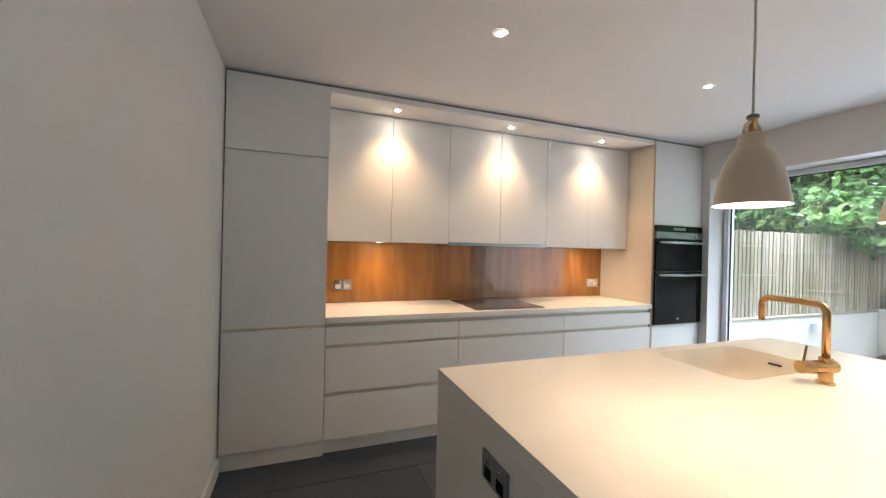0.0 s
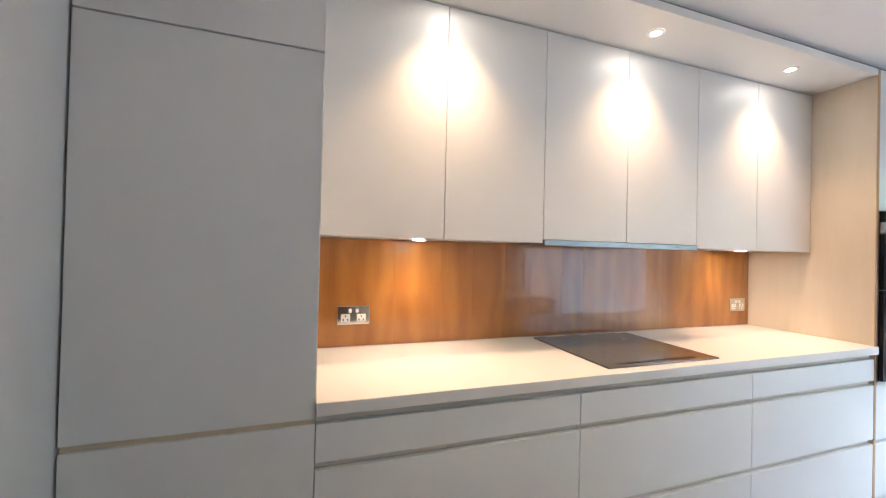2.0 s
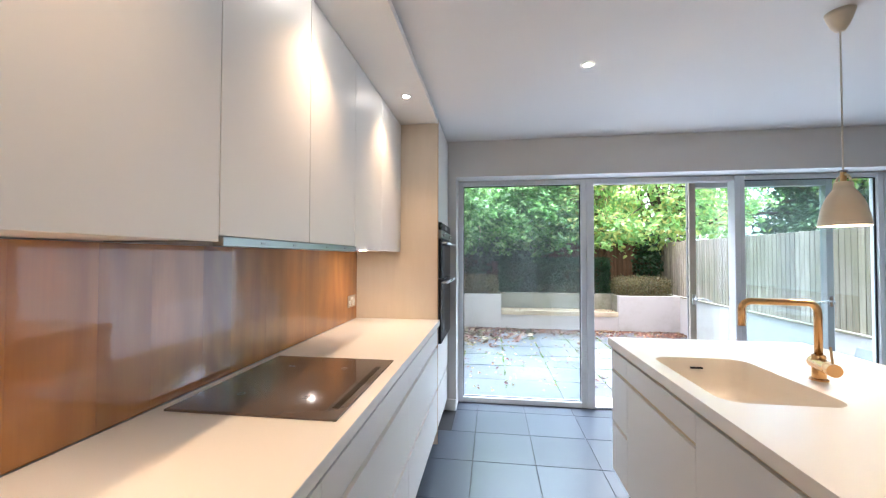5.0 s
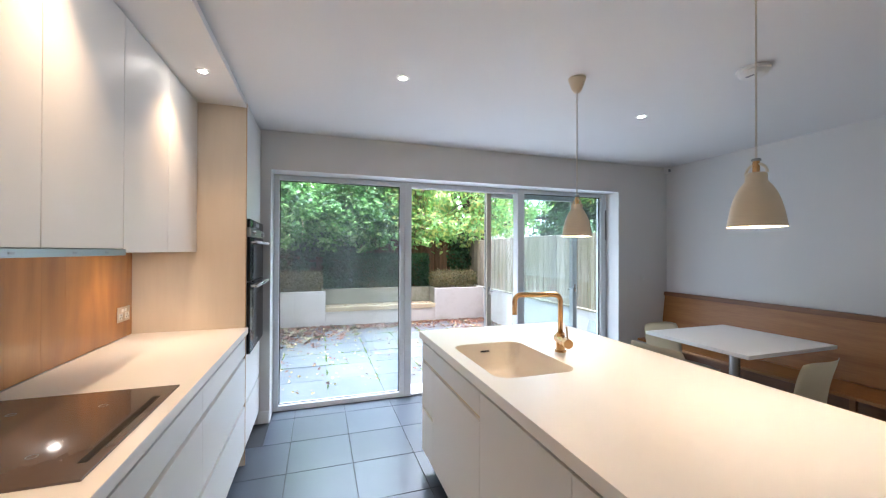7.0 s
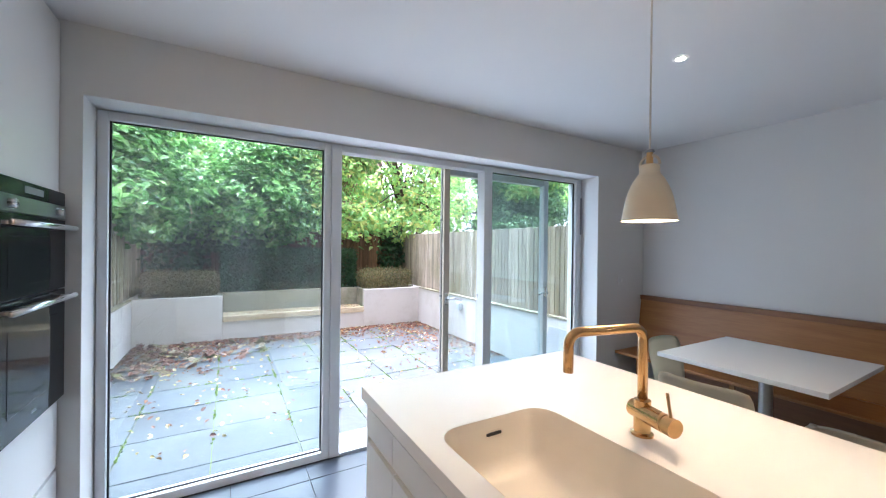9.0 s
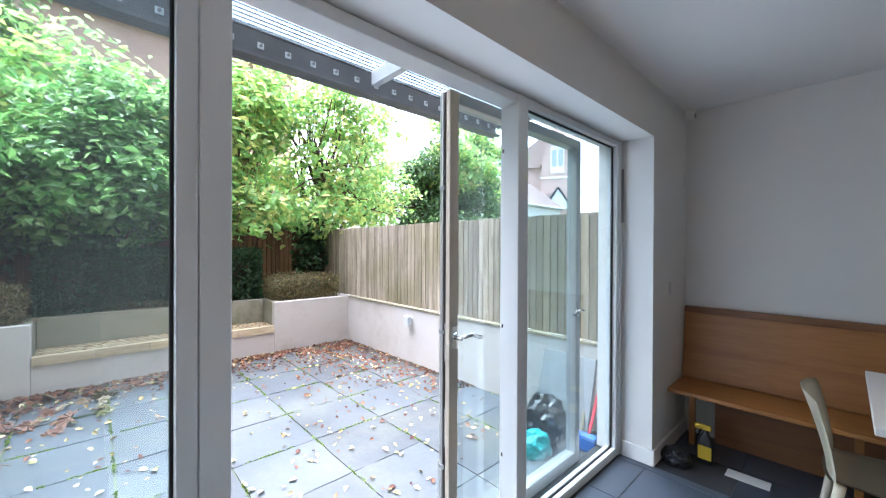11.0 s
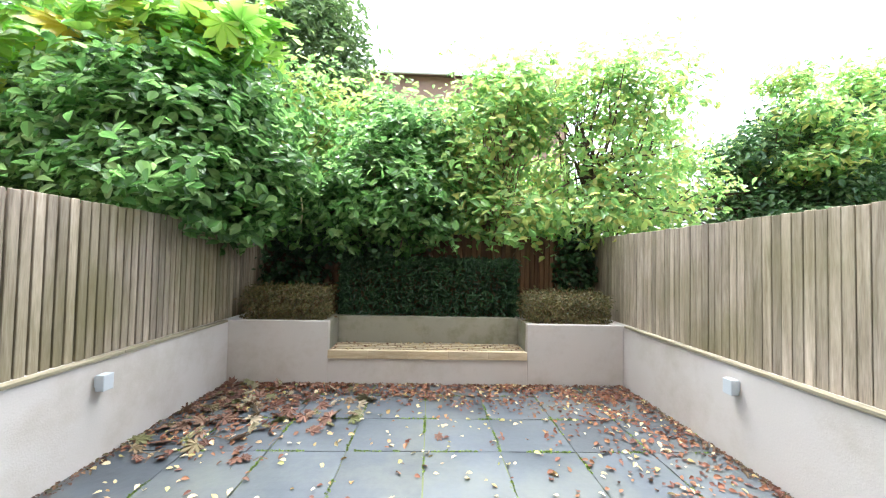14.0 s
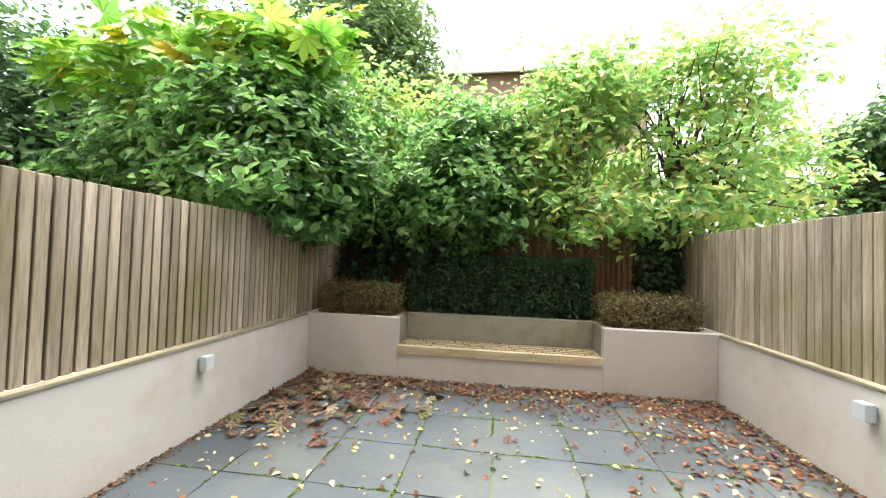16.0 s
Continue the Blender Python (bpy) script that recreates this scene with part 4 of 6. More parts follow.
def pendant(x, y):
    """A cream bell pendant on a thin cable from a conical ceiling rose."""
    p = thing("pendant_lamp", x, y, 1.522, "cream enamel bell pendant lamp hanging over the island, lit", "pendant lamp", "pendants over the island")
    z = 1.522
    outer = [(0.0842, z), (0.0833, z + 0.006), (0.0796, z + 0.03), (0.0743, z + 0.06), (0.0670, z + 0.09), (0.0581, z + 0.115), (0.0468, z + 0.138), (0.0369, z + 0.152), (0.0315, z + 0.160), (0.0311, z + 0.182), (0.0279, z + 0.188)]
    part("shade", lathe(outer + [(0.0, z + 0.188)], x, y, 48), M_PEND, p, smooth=True)
    inner = [(0.0828, z + 0.001), (0.0779, z + 0.03), (0.0725, z + 0.06), (0.0653, z + 0.088), (0.0563, z + 0.112), (0.0441, z + 0.134), (0.0270, z + 0.146), (0.0, z + 0.148)]
    part("inner_lining", lathe(inner, x, y, 48), M_PEND_IN, p, "white inner lining", True)
    part("bulb", lathe([(0.0, z + 0.095), (0.018, z + 0.098), (0.024, z + 0.115), (0.020, z + 0.130), (0.012, z + 0.142), (0.0, z + 0.144)], x, y, 24), M_BULB, p, "glowing bulb", True)
    part("socket_stem", lathe([(0.0, z + 0.236), (0.010, z + 0.236), (0.011, z + 0.188), (0.0, z + 0.188)], x, y, 20), M_BRASS, p, smooth=False)
    for s in (-1, 1):
        pts = arc((x, y, z + 0.186), 0.034, 0, 90, (s, 0, 0), (0, 0, 1), 8)
        part("bracket", tube(pts, 0.0045, 8), M_PEND, p, smooth=True)
    part("collar", lathe([(0.0, z + 0.240), (0.013, z + 0.238), (0.015, z + 0.231), (0.0, z + 0.226)], x, y, 20), M_GREY, p)
    part("cable", tube([(x, y, z + 0.235), (x, y, CEIL - 0.05)], 0.0032, 8), M_CABLE, p)
    part("ceiling_rose", lathe([(0.004, CEIL - 0.085), (0.016, CEIL - 0.083), (0.030, CEIL - 0.062), (0.046, CEIL - 0.018), (0.050, CEIL - 0.001), (0.0, CEIL - 0.001)], x, y, 36), M_PEND, p, smooth=True)


for x, y in PENDANTS:
    pendant(x, y)

sm = thing("smoke_detector", 1.99, 0.315, CEIL - 0.04, "round white plastic smoke detector on the ceiling", "smoke detector")
part("base", lathe([(0.078, CEIL - 0.001), (0.078, CEIL - 0.016), (0.071, CEIL - 0.0181), (0, CEIL - 0.018)], 1.99, 0.315, 40), M_PLASTIC, sm)
part("head", lathe([(0.066, CEIL - 0.0182), (0.062, CEIL - 0.036), (0.050, CEIL - 0.042), (0, CEIL - 0.043)], 1.99, 0.315, 40), M_PLASTIC, sm, smooth=True)
part("grille", box(1.97, 2.01, 0.335, 0.35, CEIL - 0.0445, CEIL - 0.040), M_GREY, sm)
pir = thing("motion_sensor_box", 3.965, -1.355, 2.39, "small white alarm sensor high in the room corner", "alarm sensor")
part("case", box(3.938, 3.997, -1.377, -1.325, 2.375, 2.445, 0.006), M_PLASTIC, pir)
part("lens", box(3.934, 3.9385, -1.368, -1.334, 2.382, 2.415, 0.002), M_GREY, pir)

# ---------------------------------------------------------------- bench seat, table, chairs
bq = thing("banquette", 2.0, -1.2, 0.0, "long oak built-in bench seat with leaning back panel", "bench")
BX0, BX1 = 0.35, 3.992


def slant(x0, x1, y0, z0, y1, z1, t):
    """A board leaning in the y-z plane."""
    d = Vector((0, y1 - y0, z1 - z0)).normalized()
    nrm = Vector((0, d.z, -d.y)) * t
    bm = bmesh.new()
    pr = [Vector((0, y0, z0)), Vector((0, y1, z1)), Vector((0, y1, z1)) + nrm, Vector((0, y0, z0)) + nrm]
    a, b = [bm.verts.new((x0, p.y, p.z)) for p in pr], [bm.verts.new((x1, p.y, p.z)) for p in pr]
    bm.faces.new(a), bm.faces.new(b[::-1])
    for i in range(4):
        bm.faces.new((a[i], b[i], b[(i + 1) % 4], a[(i + 1) % 4]))
    bmesh.ops.bevel(bm, geom=bm.edges[:], offset=0.002, segments=1, affect="EDGES")
    return bm


part("back_panel", slant(BX0, BX1, -1.302, 0.44, -1.358, 0.917, 0.018), M_BENCH, bq)
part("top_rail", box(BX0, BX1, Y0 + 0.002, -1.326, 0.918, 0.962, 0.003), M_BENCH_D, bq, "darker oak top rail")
part("seat", box(BX0, BX1, -1.30, -0.925, 0.412, 0.438, 0.004), M_BENCH, bq)
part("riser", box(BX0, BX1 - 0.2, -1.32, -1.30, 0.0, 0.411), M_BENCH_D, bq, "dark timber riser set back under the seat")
for x in (0.45, 1.35, 2.25, 3.10, 3.90):
    part("post", box(x - 0.018, x + 0.018, -1.19, -1.154, 0.0, 0.411, 0.002), M_BENCH, bq)

tb = thing("dining_table", 2.67, -0.54, 0.0, "white square-edged pedestal dining table by the bench", "table")
part("tabletop", box(2.268, 3.085, -1.02, -0.085, 0.728, 0.756, 0.003), M_TRIM, tb)
part("column", lathe([(0.0, 0.02), (0.036, 0.02), (0.036, 0.7255), (0.0, 0.7255)], 2.67, -0.55, 28), M_ALU_GREY, tb)
part("foot_plate", lathe([(0.0, 0.022), (0.05, 0.022), (0.24, 0.010), (0.25, 0.004), (0.25, 0.0), (0.0, 0.0)], 2.67, -0.55, 40), M_ALU_GREY, tb)


def dining_chair():
    """A one-piece moulded chair: dished seat, curved back, splayed legs. Faces +y, origin on the floor."""
    c = thing("dining_chair", 0, 0, 0, "ivory moulded plastic dining chair with curved back", "chair", "chairs round the table")
    bm = bmesh.new()
    n = 10
    g = [[None] * (n + 1) for _ in range(n + 1)]
    for i in range(n + 1):
        for j in range(n + 1):
            u, v = i / n * 2 - 1, j / n * 2 - 1
            cx = 0.215 * u * (1 - 0.10 * v * v) * (0.96 + 0.06 * v)
            g[i][j] = bm.verts.new((cx, 0.205 * v * (1 - 0.08 * u * u), 0.445 - 0.018 * (1 - u * u) * (1 - v * v * 0.6) - 0.02 * max(0, v) ** 3))
    for i in range(n):
        for j in range(n):
            bm.faces.new((g[i][j], g[i + 1][j], g[i + 1][j + 1], g[i][j + 1]))
    bmesh.ops.solidify(bm, geom=bm.faces[:], thickness=0.022)
    part("seat", bm, M_CHAIR, c, smooth=True)
    bm = bmesh.new()
    g = [[None] * (n + 1) for _ in range(n + 1)]
    for i in range(n + 1):
        for j in range(n + 1):
            u, v = i / n * 2 - 1, j / n
            half = (0.205 + 0.018 * v) * (1 - 0.10 * v ** 10)
            top = 0.335 * v * (1 - 0.05 * abs(u) ** 6)
            g[i][j] = bm.verts.new((half * u, -0.195 - 0.085 * v ** 1.4 + 0.055 * u * u * (0.5 + 0.5 * v), 0.440 + top))
    for i in range(n):
        for j in range(n):
            bm.faces.new((g[i][j], g[i + 1][j], g[i + 1][j + 1], g[i][j + 1]))
    bmesh.ops.solidify(bm, geom=bm.faces[:], thickness=0.016)
    part("backrest", bm, M_CHAIR, c, smooth=True)
    for sx in (-1, 1):
        part("leg", tube([(0.185 * sx, 0.165, 0.435), (0.205 * sx, 0.185, 0.22), (0.215 * sx, 0.20, 0.0)], 0.019, 12, taper=0.72), M_CHAIR, c, smooth=True)
        part("leg", tube([(0.185 * sx, -0.155, 0.44), (0.205 * sx, -0.19, 0.22), (0.215 * sx, -0.225, 0.0)], 0.019, 12, taper=0.72), M_CHAIR, c, smooth=True)
    return c


chair = dining_chair()
chair.matrix_basis = pose(2.655, 0.075, 0, 0, 0, 180 + 4)
copy_thing(chair, pose(3.02, -0.44, 0, 0, 0, 92))
copy_thing(chair, pose(2.265, -0.36, 0, 0, 0, -86))

# bits on the floor beside the bench
sb = thing("spray_bottle", 3.775, -0.96, 0.0, "black spray bottle with yellow label and trigger", "spray bottle")
M_YEL = mat("yellow_label", (0.70, 0.48, 0.04), 0.5)
M_BAG = mat("black_bin_bag", (0.012, 0.013, 0.015), 0.32, var=0.3, bump=0.2)
bm = bmesh.new()
rr = []
for z, w, d in ((0, 0.085, 0.052), (0.01, 0.09, 0.056), (0.13, 0.09, 0.056), (0.165, 0.07, 0.046), (0.19, 0.034, 0.034), (0.21, 0.03, 0.03)):
    rr.append([bm.verts.new((x, y, z)) for x, y in rounded(3.775, -0.96, w, d, min(w, d) * 0.35, 4)])
for a, b in zip(rr, rr[1:]):
    for i in range(len(a)):
        bm.faces.new((a[i], a[(i + 1) % len(a)], b[(i + 1) % len(b)], b[i]))
bm.faces.new(rr[0]), bm.faces.new(rr[-1])
part("bottle", bm, M_BAG, sb, smooth=True)
part("label", box(3.738, 3.812, -0.9315, -0.9295, 0.03, 0.115), M_YEL, sb, "yellow paper label")
part("trigger_head", box(3.745, 3.835, -0.972, -0.948, 0.21, 0.243, 0.006), M_YEL, sb, "yellow trigger head")
part("trigger", tube([(3.80, -0.96, 0.212), (3.815, -0.96, 0.17), (3.805, -0.96, 0.145)], 0.006, 8), M_BAG, sb)
whole("paper_leaflet", box(3.45, 3.66, -0.98, -0.88, 0.0, 0.003), M_PLASTIC, "folded white paper leaflet lying on the floor", "leaflet")


def crumple(name, cx, cy, z, rx, ry, h, material, label, category, seed):
    """A slumped bag: a lumpy, creased dome."""
    bm = bmesh.new()
    bmesh.ops.create_icosphere(bm, subdivisions=4, radius=1)
    for v in bm.verts:
        p = v.co.copy()
        k = 1 + 0.22 * noise.noise(p * 2.1 + Vector((seed, 0, 0))) + 0.13 * abs(noise.noise(p * 5.3 + Vector((0, seed, 0)))) + 0.05 * noise.noise(p * 13)
        v.co = Vector((cx + p.x * rx * k, cy + p.y * ry * k, z + max(0.0, (p.z * k + 0.55) / 1.55) * h))
    return whole(name, bm, material, label, category, smooth=False)


crumple("cloth_bag", 3.90, -0.80, 0.0, 0.085, 0.07, 0.11, M_BAG, "crumpled dark bag lying on the floor by the wall", "bag", 3)
sw = thing("light_switch", 3.998, -1.02, 1.08, "small white wall switch beside the glazed opening", "switch")
part("plate", box(3.992, 4.0, -1.063, -0.977, 1.08, 1.166, 0.002), M_WALL, sw)
part("rocker", box(3.989, 3.9925, -1.028, -1.012, 1.108, 1.138, 0.001), M_PLASTIC, sw)

# ---------------------------------------------------------------- garden
GX, GYL, GYR = 8.965, 3.66, -1.22
WT = 0.545                      # top of the low side walls
FT = 1.72                       # top of the fences

bm = bmesh.new()
bmesh.ops.create_grid(bm, x_segments=2, y_segments=2, size=400)
bmesh.ops.translate(bm, vec=(300, 0, PZ - 0.06), verts=bm.verts)
for v in bm.verts:
    v.co.z = PZ - 0.06
structure("ground", bm, M_GROUND, "rough green ground reaching far beyond the gardens", "ground")
paving = structure("pavement", box(XO, GX + 0.02, GYR - 0.02, GYL + 0.02, PZ - 0.05, PZ - 0.012), M_MOSS, "dark grey slate paving slabs with mossy joints and leaf litter", "paving")


structure("garden_wall_left", box(XO, 10.1, GYL, GYL + 0.2, PZ - 0.05, WT, 0.012), M_RENDER, "low pale grey painted garden wall with dirt along its foot", "garden wall")
structure("garden_wall_right", box(XO, 10.1, GYR - 0.2, GYR, PZ - 0.05, WT, 0.012), M_RENDER, "low pale grey painted garden wall with dirt along its foot", "garden wall")
BYL, BYR, BBX = 2.455, 0.0, 9.46


def planter(name, y0, y1):
    p = thing(name, (GX + 9.9) / 2, (y0 + y1) / 2, PZ - 0.05, "pale grey rendered raised planter in the garden corner", "planter", "corner planters")
    t = 0.10
    part("front_wall", box(GX, GX + t, y0, y1, PZ - 0.05, 0.565, 0.008), M_RENDER, p)
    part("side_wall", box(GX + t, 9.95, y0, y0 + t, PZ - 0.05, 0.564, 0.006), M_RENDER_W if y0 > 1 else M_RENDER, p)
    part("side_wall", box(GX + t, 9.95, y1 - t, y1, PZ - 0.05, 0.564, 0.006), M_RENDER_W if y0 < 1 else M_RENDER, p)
    part("soil", box(GX + t, 9.95, y0 + t, y1 - t, 0.3, 0.52), M_SOIL, p, "dark planting soil")
    return p


planter("planter", BYL, GYL - 0.002)
planter("planter", GYR + 0.002, BYR)
rec = thing("bench_plinth", GX, (BYL + BYR) / 2, PZ - 0.05, "rendered base and stained back wall of the garden bench", "bench wall")
part("front_wall", box(GX, GX + 0.12, BYR + 0.001, BYL - 0.001, PZ - 0.05, 0.120, 0.006), M_RENDER, rec)
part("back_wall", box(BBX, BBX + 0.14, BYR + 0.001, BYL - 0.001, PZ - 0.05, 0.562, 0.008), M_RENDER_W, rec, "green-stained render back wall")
part("soil", box(BBX + 0.14, 9.95, BYR + 0.001, BYL - 0.001, 0.3, 0.52), M_SOIL, rec, "dark planting soil")
gb = thing("garden_bench", GX, (BYL + BYR) / 2, 0.12, "slatted pale timber bench set between the planters", "garden bench")
n = 5
for k in range(n):
    y0 = BYR + 0.004 + (BYL - BYR - 0.008) * k / n
    part("fascia_board", box(GX - 0.02, GX + 0.022, y0 + 0.001, y0 + (BYL - BYR - 0.008) / n - 0.001, 0.122, 0.222, 0.004), M_BENCHT, gb)
for k in range(5):
    x = GX + 0.035 + k * 0.092
    part("slat", box(x, x + 0.046, BYR + 0.006, BYL - 0.006, 0.190, 0.218, 0.003), M_BENCHT, gb)
for y in (0.1, 0.85, 1.6, 2.35):
    part("bearer", box(GX + 0.03, BBX - 0.01, y - 0.02, y + 0.02, 0.1205, 0.189), M_BENCHT, gb)

# fences
rng = random.Random(7)


def fence(name, along, fixed, a0, a1, z0, z1, pitch, material, side, label, fill=0.82):
    """Upright overlapping boards; along is 'x' or 'y', side is the way they face."""
    horizontal = along == "x"
    f = thing(name, (a0 + a1) / 2 if horizontal else fixed, fixed if horizontal else (a0 + a1) / 2, z0, label, "fence")
    proto = []
    t = 0.02
    for v in range(5):
        w = pitch * rng.uniform(fill - 0.03, fill + 0.03)
        cut = rng.uniform(-0.005, 0.005)
        b = box(0, w, 0, t, 0, z1 - z0 + cut, 0.003, 1) if horizontal else box(0, t, 0, w, 0, z1 - z0 + cut, 0.003, 1)
        proto.append(finish(b, "board", material))
    behind = bmesh.new()
    a = a0
    while a < a1 - pitch * 0.5:
        ob = new("board", proto[rng.randrange(5)])
        ob.parent = f
        off = rng.uniform(-0.003, 0.003)
        where = Vector((a, fixed + off, z0)) if horizontal else Vector((fixed + off, a, z0))
        ob.location = where - world_loc(f)
        lean = radians(rng.uniform(-0.12, 0.12))
        ob.rotation_euler = (0, lean, 0) if horizontal else (lean, 0, 0)
        c = a + pitch * 0.55
        o0, o1 = (fixed + t + 0.014, fixed + t + 0.028) if side > 0 else (fixed - 0.036, fixed - 0.022)
        if horizontal:
            box(c, c + pitch * 0.8, o0, o1, z0, z1 - 0.02, bm=behind)
        else:
            box(o0, o1, c, c + pitch * 0.8, z0, z1 - 0.02, bm=behind)
        a += pitch
    part("rear_layer", behind, material, f, kind="stuff")
    for z in (z0 + 0.2, z1 - 0.25):
        b = box(a0, a1, fixed + side * 0.05, fixed + side * 0.09, z, z + 0.07) if horizontal else box(fixed + side * 0.05, fixed + side * 0.09, a0, a1, z, z + 0.07)
        part("rail", b, material, f)
    return f


FENCE_Z = WT + 0.028
left = fence("fence", "x", GYL + 0.05, XO + 0.05, 10.0, FENCE_Z, FT, 0.078, M_FENCE, 1, "weathered grey-brown upright timber board fence on a low wall")
right = fence("fence", "x", GYR - 0.07, XO + 0.05, 10.0, FENCE_Z, FT, 0.078, M_FENCE, -1, "weathered silver-brown upright timber board fence on a low wall", 0.92)
back = fence("fence", "y", 10.0, GYR - 0.1, GYL + 0.1, 0.35, 1.74, 0.074, M_FENCE_D, 1, "dark brown stained upright board fence behind the hedge")
for y0, y1, nm in ((GYL - 0.015, GYL + 0.05, "left"), (GYR - 0.05, GYR + 0.015, "right")):
    sill = thing("fence_sill", 7.0, (y0 + y1) / 2, WT, "mossy timber sill along the top of the low wall", "fence sill")
    for k in range(3):
        a = XO + 0.02 + k * 1.52
        part("sill_board", box(a, min(GX + 0.0, a + 1.515), y0, y1, WT + 0.001, WT + 0.027, 0.004), M_SILL, sill)


def wall_light(x, y, s):
    w = thing("wall_light", x, y, 0.33, "small grey up-and-down garden wall light", "wall light", "garden wall lights")
    part("bracket", box(x - 0.03, x + 0.03, min(y, y + s * 0.02), max(y, y + s * 0.02), 0.36, 0.44, 0.003), M_CAST, w)
    part("head", box(x - 0.045, x + 0.045, min(y + s * 0.0205, y + s * 0.085), max(y + s * 0.0205, y + s * 0.085), 0.335, 0.455, 0.006), M_CAST, w)


wall_light(7.19, GYL, -1)
wall_light(7.23, GYR, 1)

# canopy over the doors: steel channel beam, cross bars and a ribbed clear sheet
CZ = 2.525
CYR = -1.04                     # the canopy's free end
can = thing("canopy", 5.0, 1.2, CZ, "dark steel canopy with ribbed translucent sheet above the doors", "canopy")
M_SHEET = glass("ribbed_sheet", (0.36, 0.42, 0.45), 0.15, dirt_haze=0.05)
M_RIB = glass("sheet_rib", (0.30, 0.35, 0.38), 0.2, dirt_haze=0.02)
part("front_beam", box(5.60, 5.66, CYR, GYL - 0.02, CZ, CZ + 0.20, 0.004), M_BEAM, can)
part("front_flange", box(5.545, 5.599, CYR, GYL - 0.02, CZ, CZ + 0.014, 0.002), M_BEAM, can)
for y in (CYR, 0.41, 1.95, GYL - 0.08):
    part("cross_bar", box(XO, 5.559, y, y + 0.055, CZ + 0.07, CZ + 0.17, 0.003), M_BEAM if y == CYR else M_CAST, can)
part("wall_plate", box(XO + 0.001, XO + 0.05, CYR + 0.06, GYL - 0.09, CZ + 0.176, CZ + 0.255, 0.003), M_BEAM, can)
for k in range(28):
    y = CYR + 0.12 + k * 0.165
    bolt = part("bolt_plate", box(5.590, 5.599, y - 0.019, y + 0.019, CZ + 0.075, CZ + 0.113, 0.003), M_CAST, can)
    part("bolt", tube([(5.578, y, CZ + 0.094), (5.5895, y, CZ + 0.094)], 0.009, 8), M_GREY, bolt)
bm = bmesh.new()
nx = 132
rows = []
for k in range(nx + 1):
    x = XO + 0.055 + (5.64 - XO - 0.055) * k / nx
    z = CZ + 0.185 + 0.007 * (k % 4 in (1, 2)) + 0.07 * (5.64 - x) / (5.64 - XO)
    rows.append([bm.verts.new((x, y, z)) for y in (CYR + 0.01, GYL - 0.03)])
for a, b in zip(rows, rows[1:]):
    bm.faces.new((a[0], a[1], b[1], b[0]))
sheet = part("ribbed_sheet", bm, M_SHEET, can, "clear ribbed plastic sheet")
sheet.visible_shadow = False
for k in range(32):
    x = XO + 0.07 + k * 0.0388
    z = CZ + 0.175 + 0.07 * (5.64 - x) / (5.64 - XO)
    rib = part("sheet_rib", box(x, x + 0.011, CYR + 0.01, GYL - 0.03, z, z + 0.006), M_RIB, can)
    rib.visible_shadow = False

# ---------------------------------------------------------------- plants
nrng = np.random.default_rng(11)


def leaf_mesh(name, centres, normals, sizes, aspect, material, droop=0.25, shape="oval"):
    """Many single leaves as one mesh: each is two halves folded along the midrib."""
    n = len(centres)
    z = normals / np.linalg.norm(normals, axis=1, keepdims=True)
    r = nrng.normal(size=(n, 3))
    r[:, 2] -= droop * 2.0
    u = r - (r * z).sum(1, keepdims=True) * z
    u /= np.linalg.norm(u, axis=1, keepdims=True)
    w = np.cross(z, u)
    s = sizes[:, None]
    if shape == "oval":
        prof = [(-0.5, 0.0, 0.0), (-0.34, 0.36, 0.06), (-0.06, 0.5, 0.11), (0.26, 0.34, 0.06), (0.56, 0.0, -0.14), (0.26, -0.34, 0.06), (-0.06, -0.5, 0.11), (-0.34, -0.36, 0.06)]
        faces = [(0, 4, 3, 2, 1), (0, 7, 6, 5, 4)]
    else:
        prof, faces = [(-0.25, 0.0, 0.0)], []
        for k in range(7):
            a = radians(-125 + 250 * k / 6)
            L = 0.75 - 0.22 * abs(k - 3) / 3
            for da, rr in ((-0.25, L * 0.70), (0.0, L), (0.25, L * 0.70)):
                prof.append((-0.15 + rr * math.cos(a + da), rr * math.sin(a + da) / aspect, -0.10 * rr))
            if k < 6:
                am = a + radians(250 / 12)
                prof.append((-0.15 + 0.33 * math.cos(am), 0.33 * math.sin(am) / aspect, 0.04))
        m = len(prof)
        faces = [(0, i, i + 1) for i in range(1, m - 1)]
    P = np.stack([centres + s * (a * u + aspect * b * w + c * z) for a, b, c in prof], axis=1).reshape(-1, 3)
    m = len(prof)
    F = [[i * m + j for j in f] for i in range(n) for f in faces]
    me = bpy.data.meshes.new(name)
    me.from_pydata(P.tolist(), [], F)
    me.materials.append(material)
    return me


def crown_points(blobs, clusters, per, spread, shell=0.55):
    """Leaf places gathered in sprays inside the outer part of several soft ellipsoids."""
    vol = np.array([b[3] * b[4] * b[5] for b in blobs]) ** 0.8
    pick = nrng.choice(len(blobs), clusters, p=vol / vol.sum())
    B = np.array(blobs)[pick]
    d = nrng.normal(size=(clusters, 3))
    d /= np.linalg.norm(d, axis=1, keepdims=True)
    rad = (shell + (1 - shell) * nrng.random(clusters) ** 0.6)[:, None] * (1 + 0.16 * nrng.normal(size=(clusters, 1)))
    C = B[:, :3] + d * rad * B[:, 3:6]
    pts = np.repeat(C, per, axis=0) + nrng.normal(size=(clusters * per, 3)) * spread * np.array([1, 1, 0.65])
    nrm = np.repeat(d, per, axis=0) * 0.55 + nrng.normal(size=(clusters * per, 3)) * 0.42 + np.array([-0.12, 0, 0.75])
    return C, pts, nrm


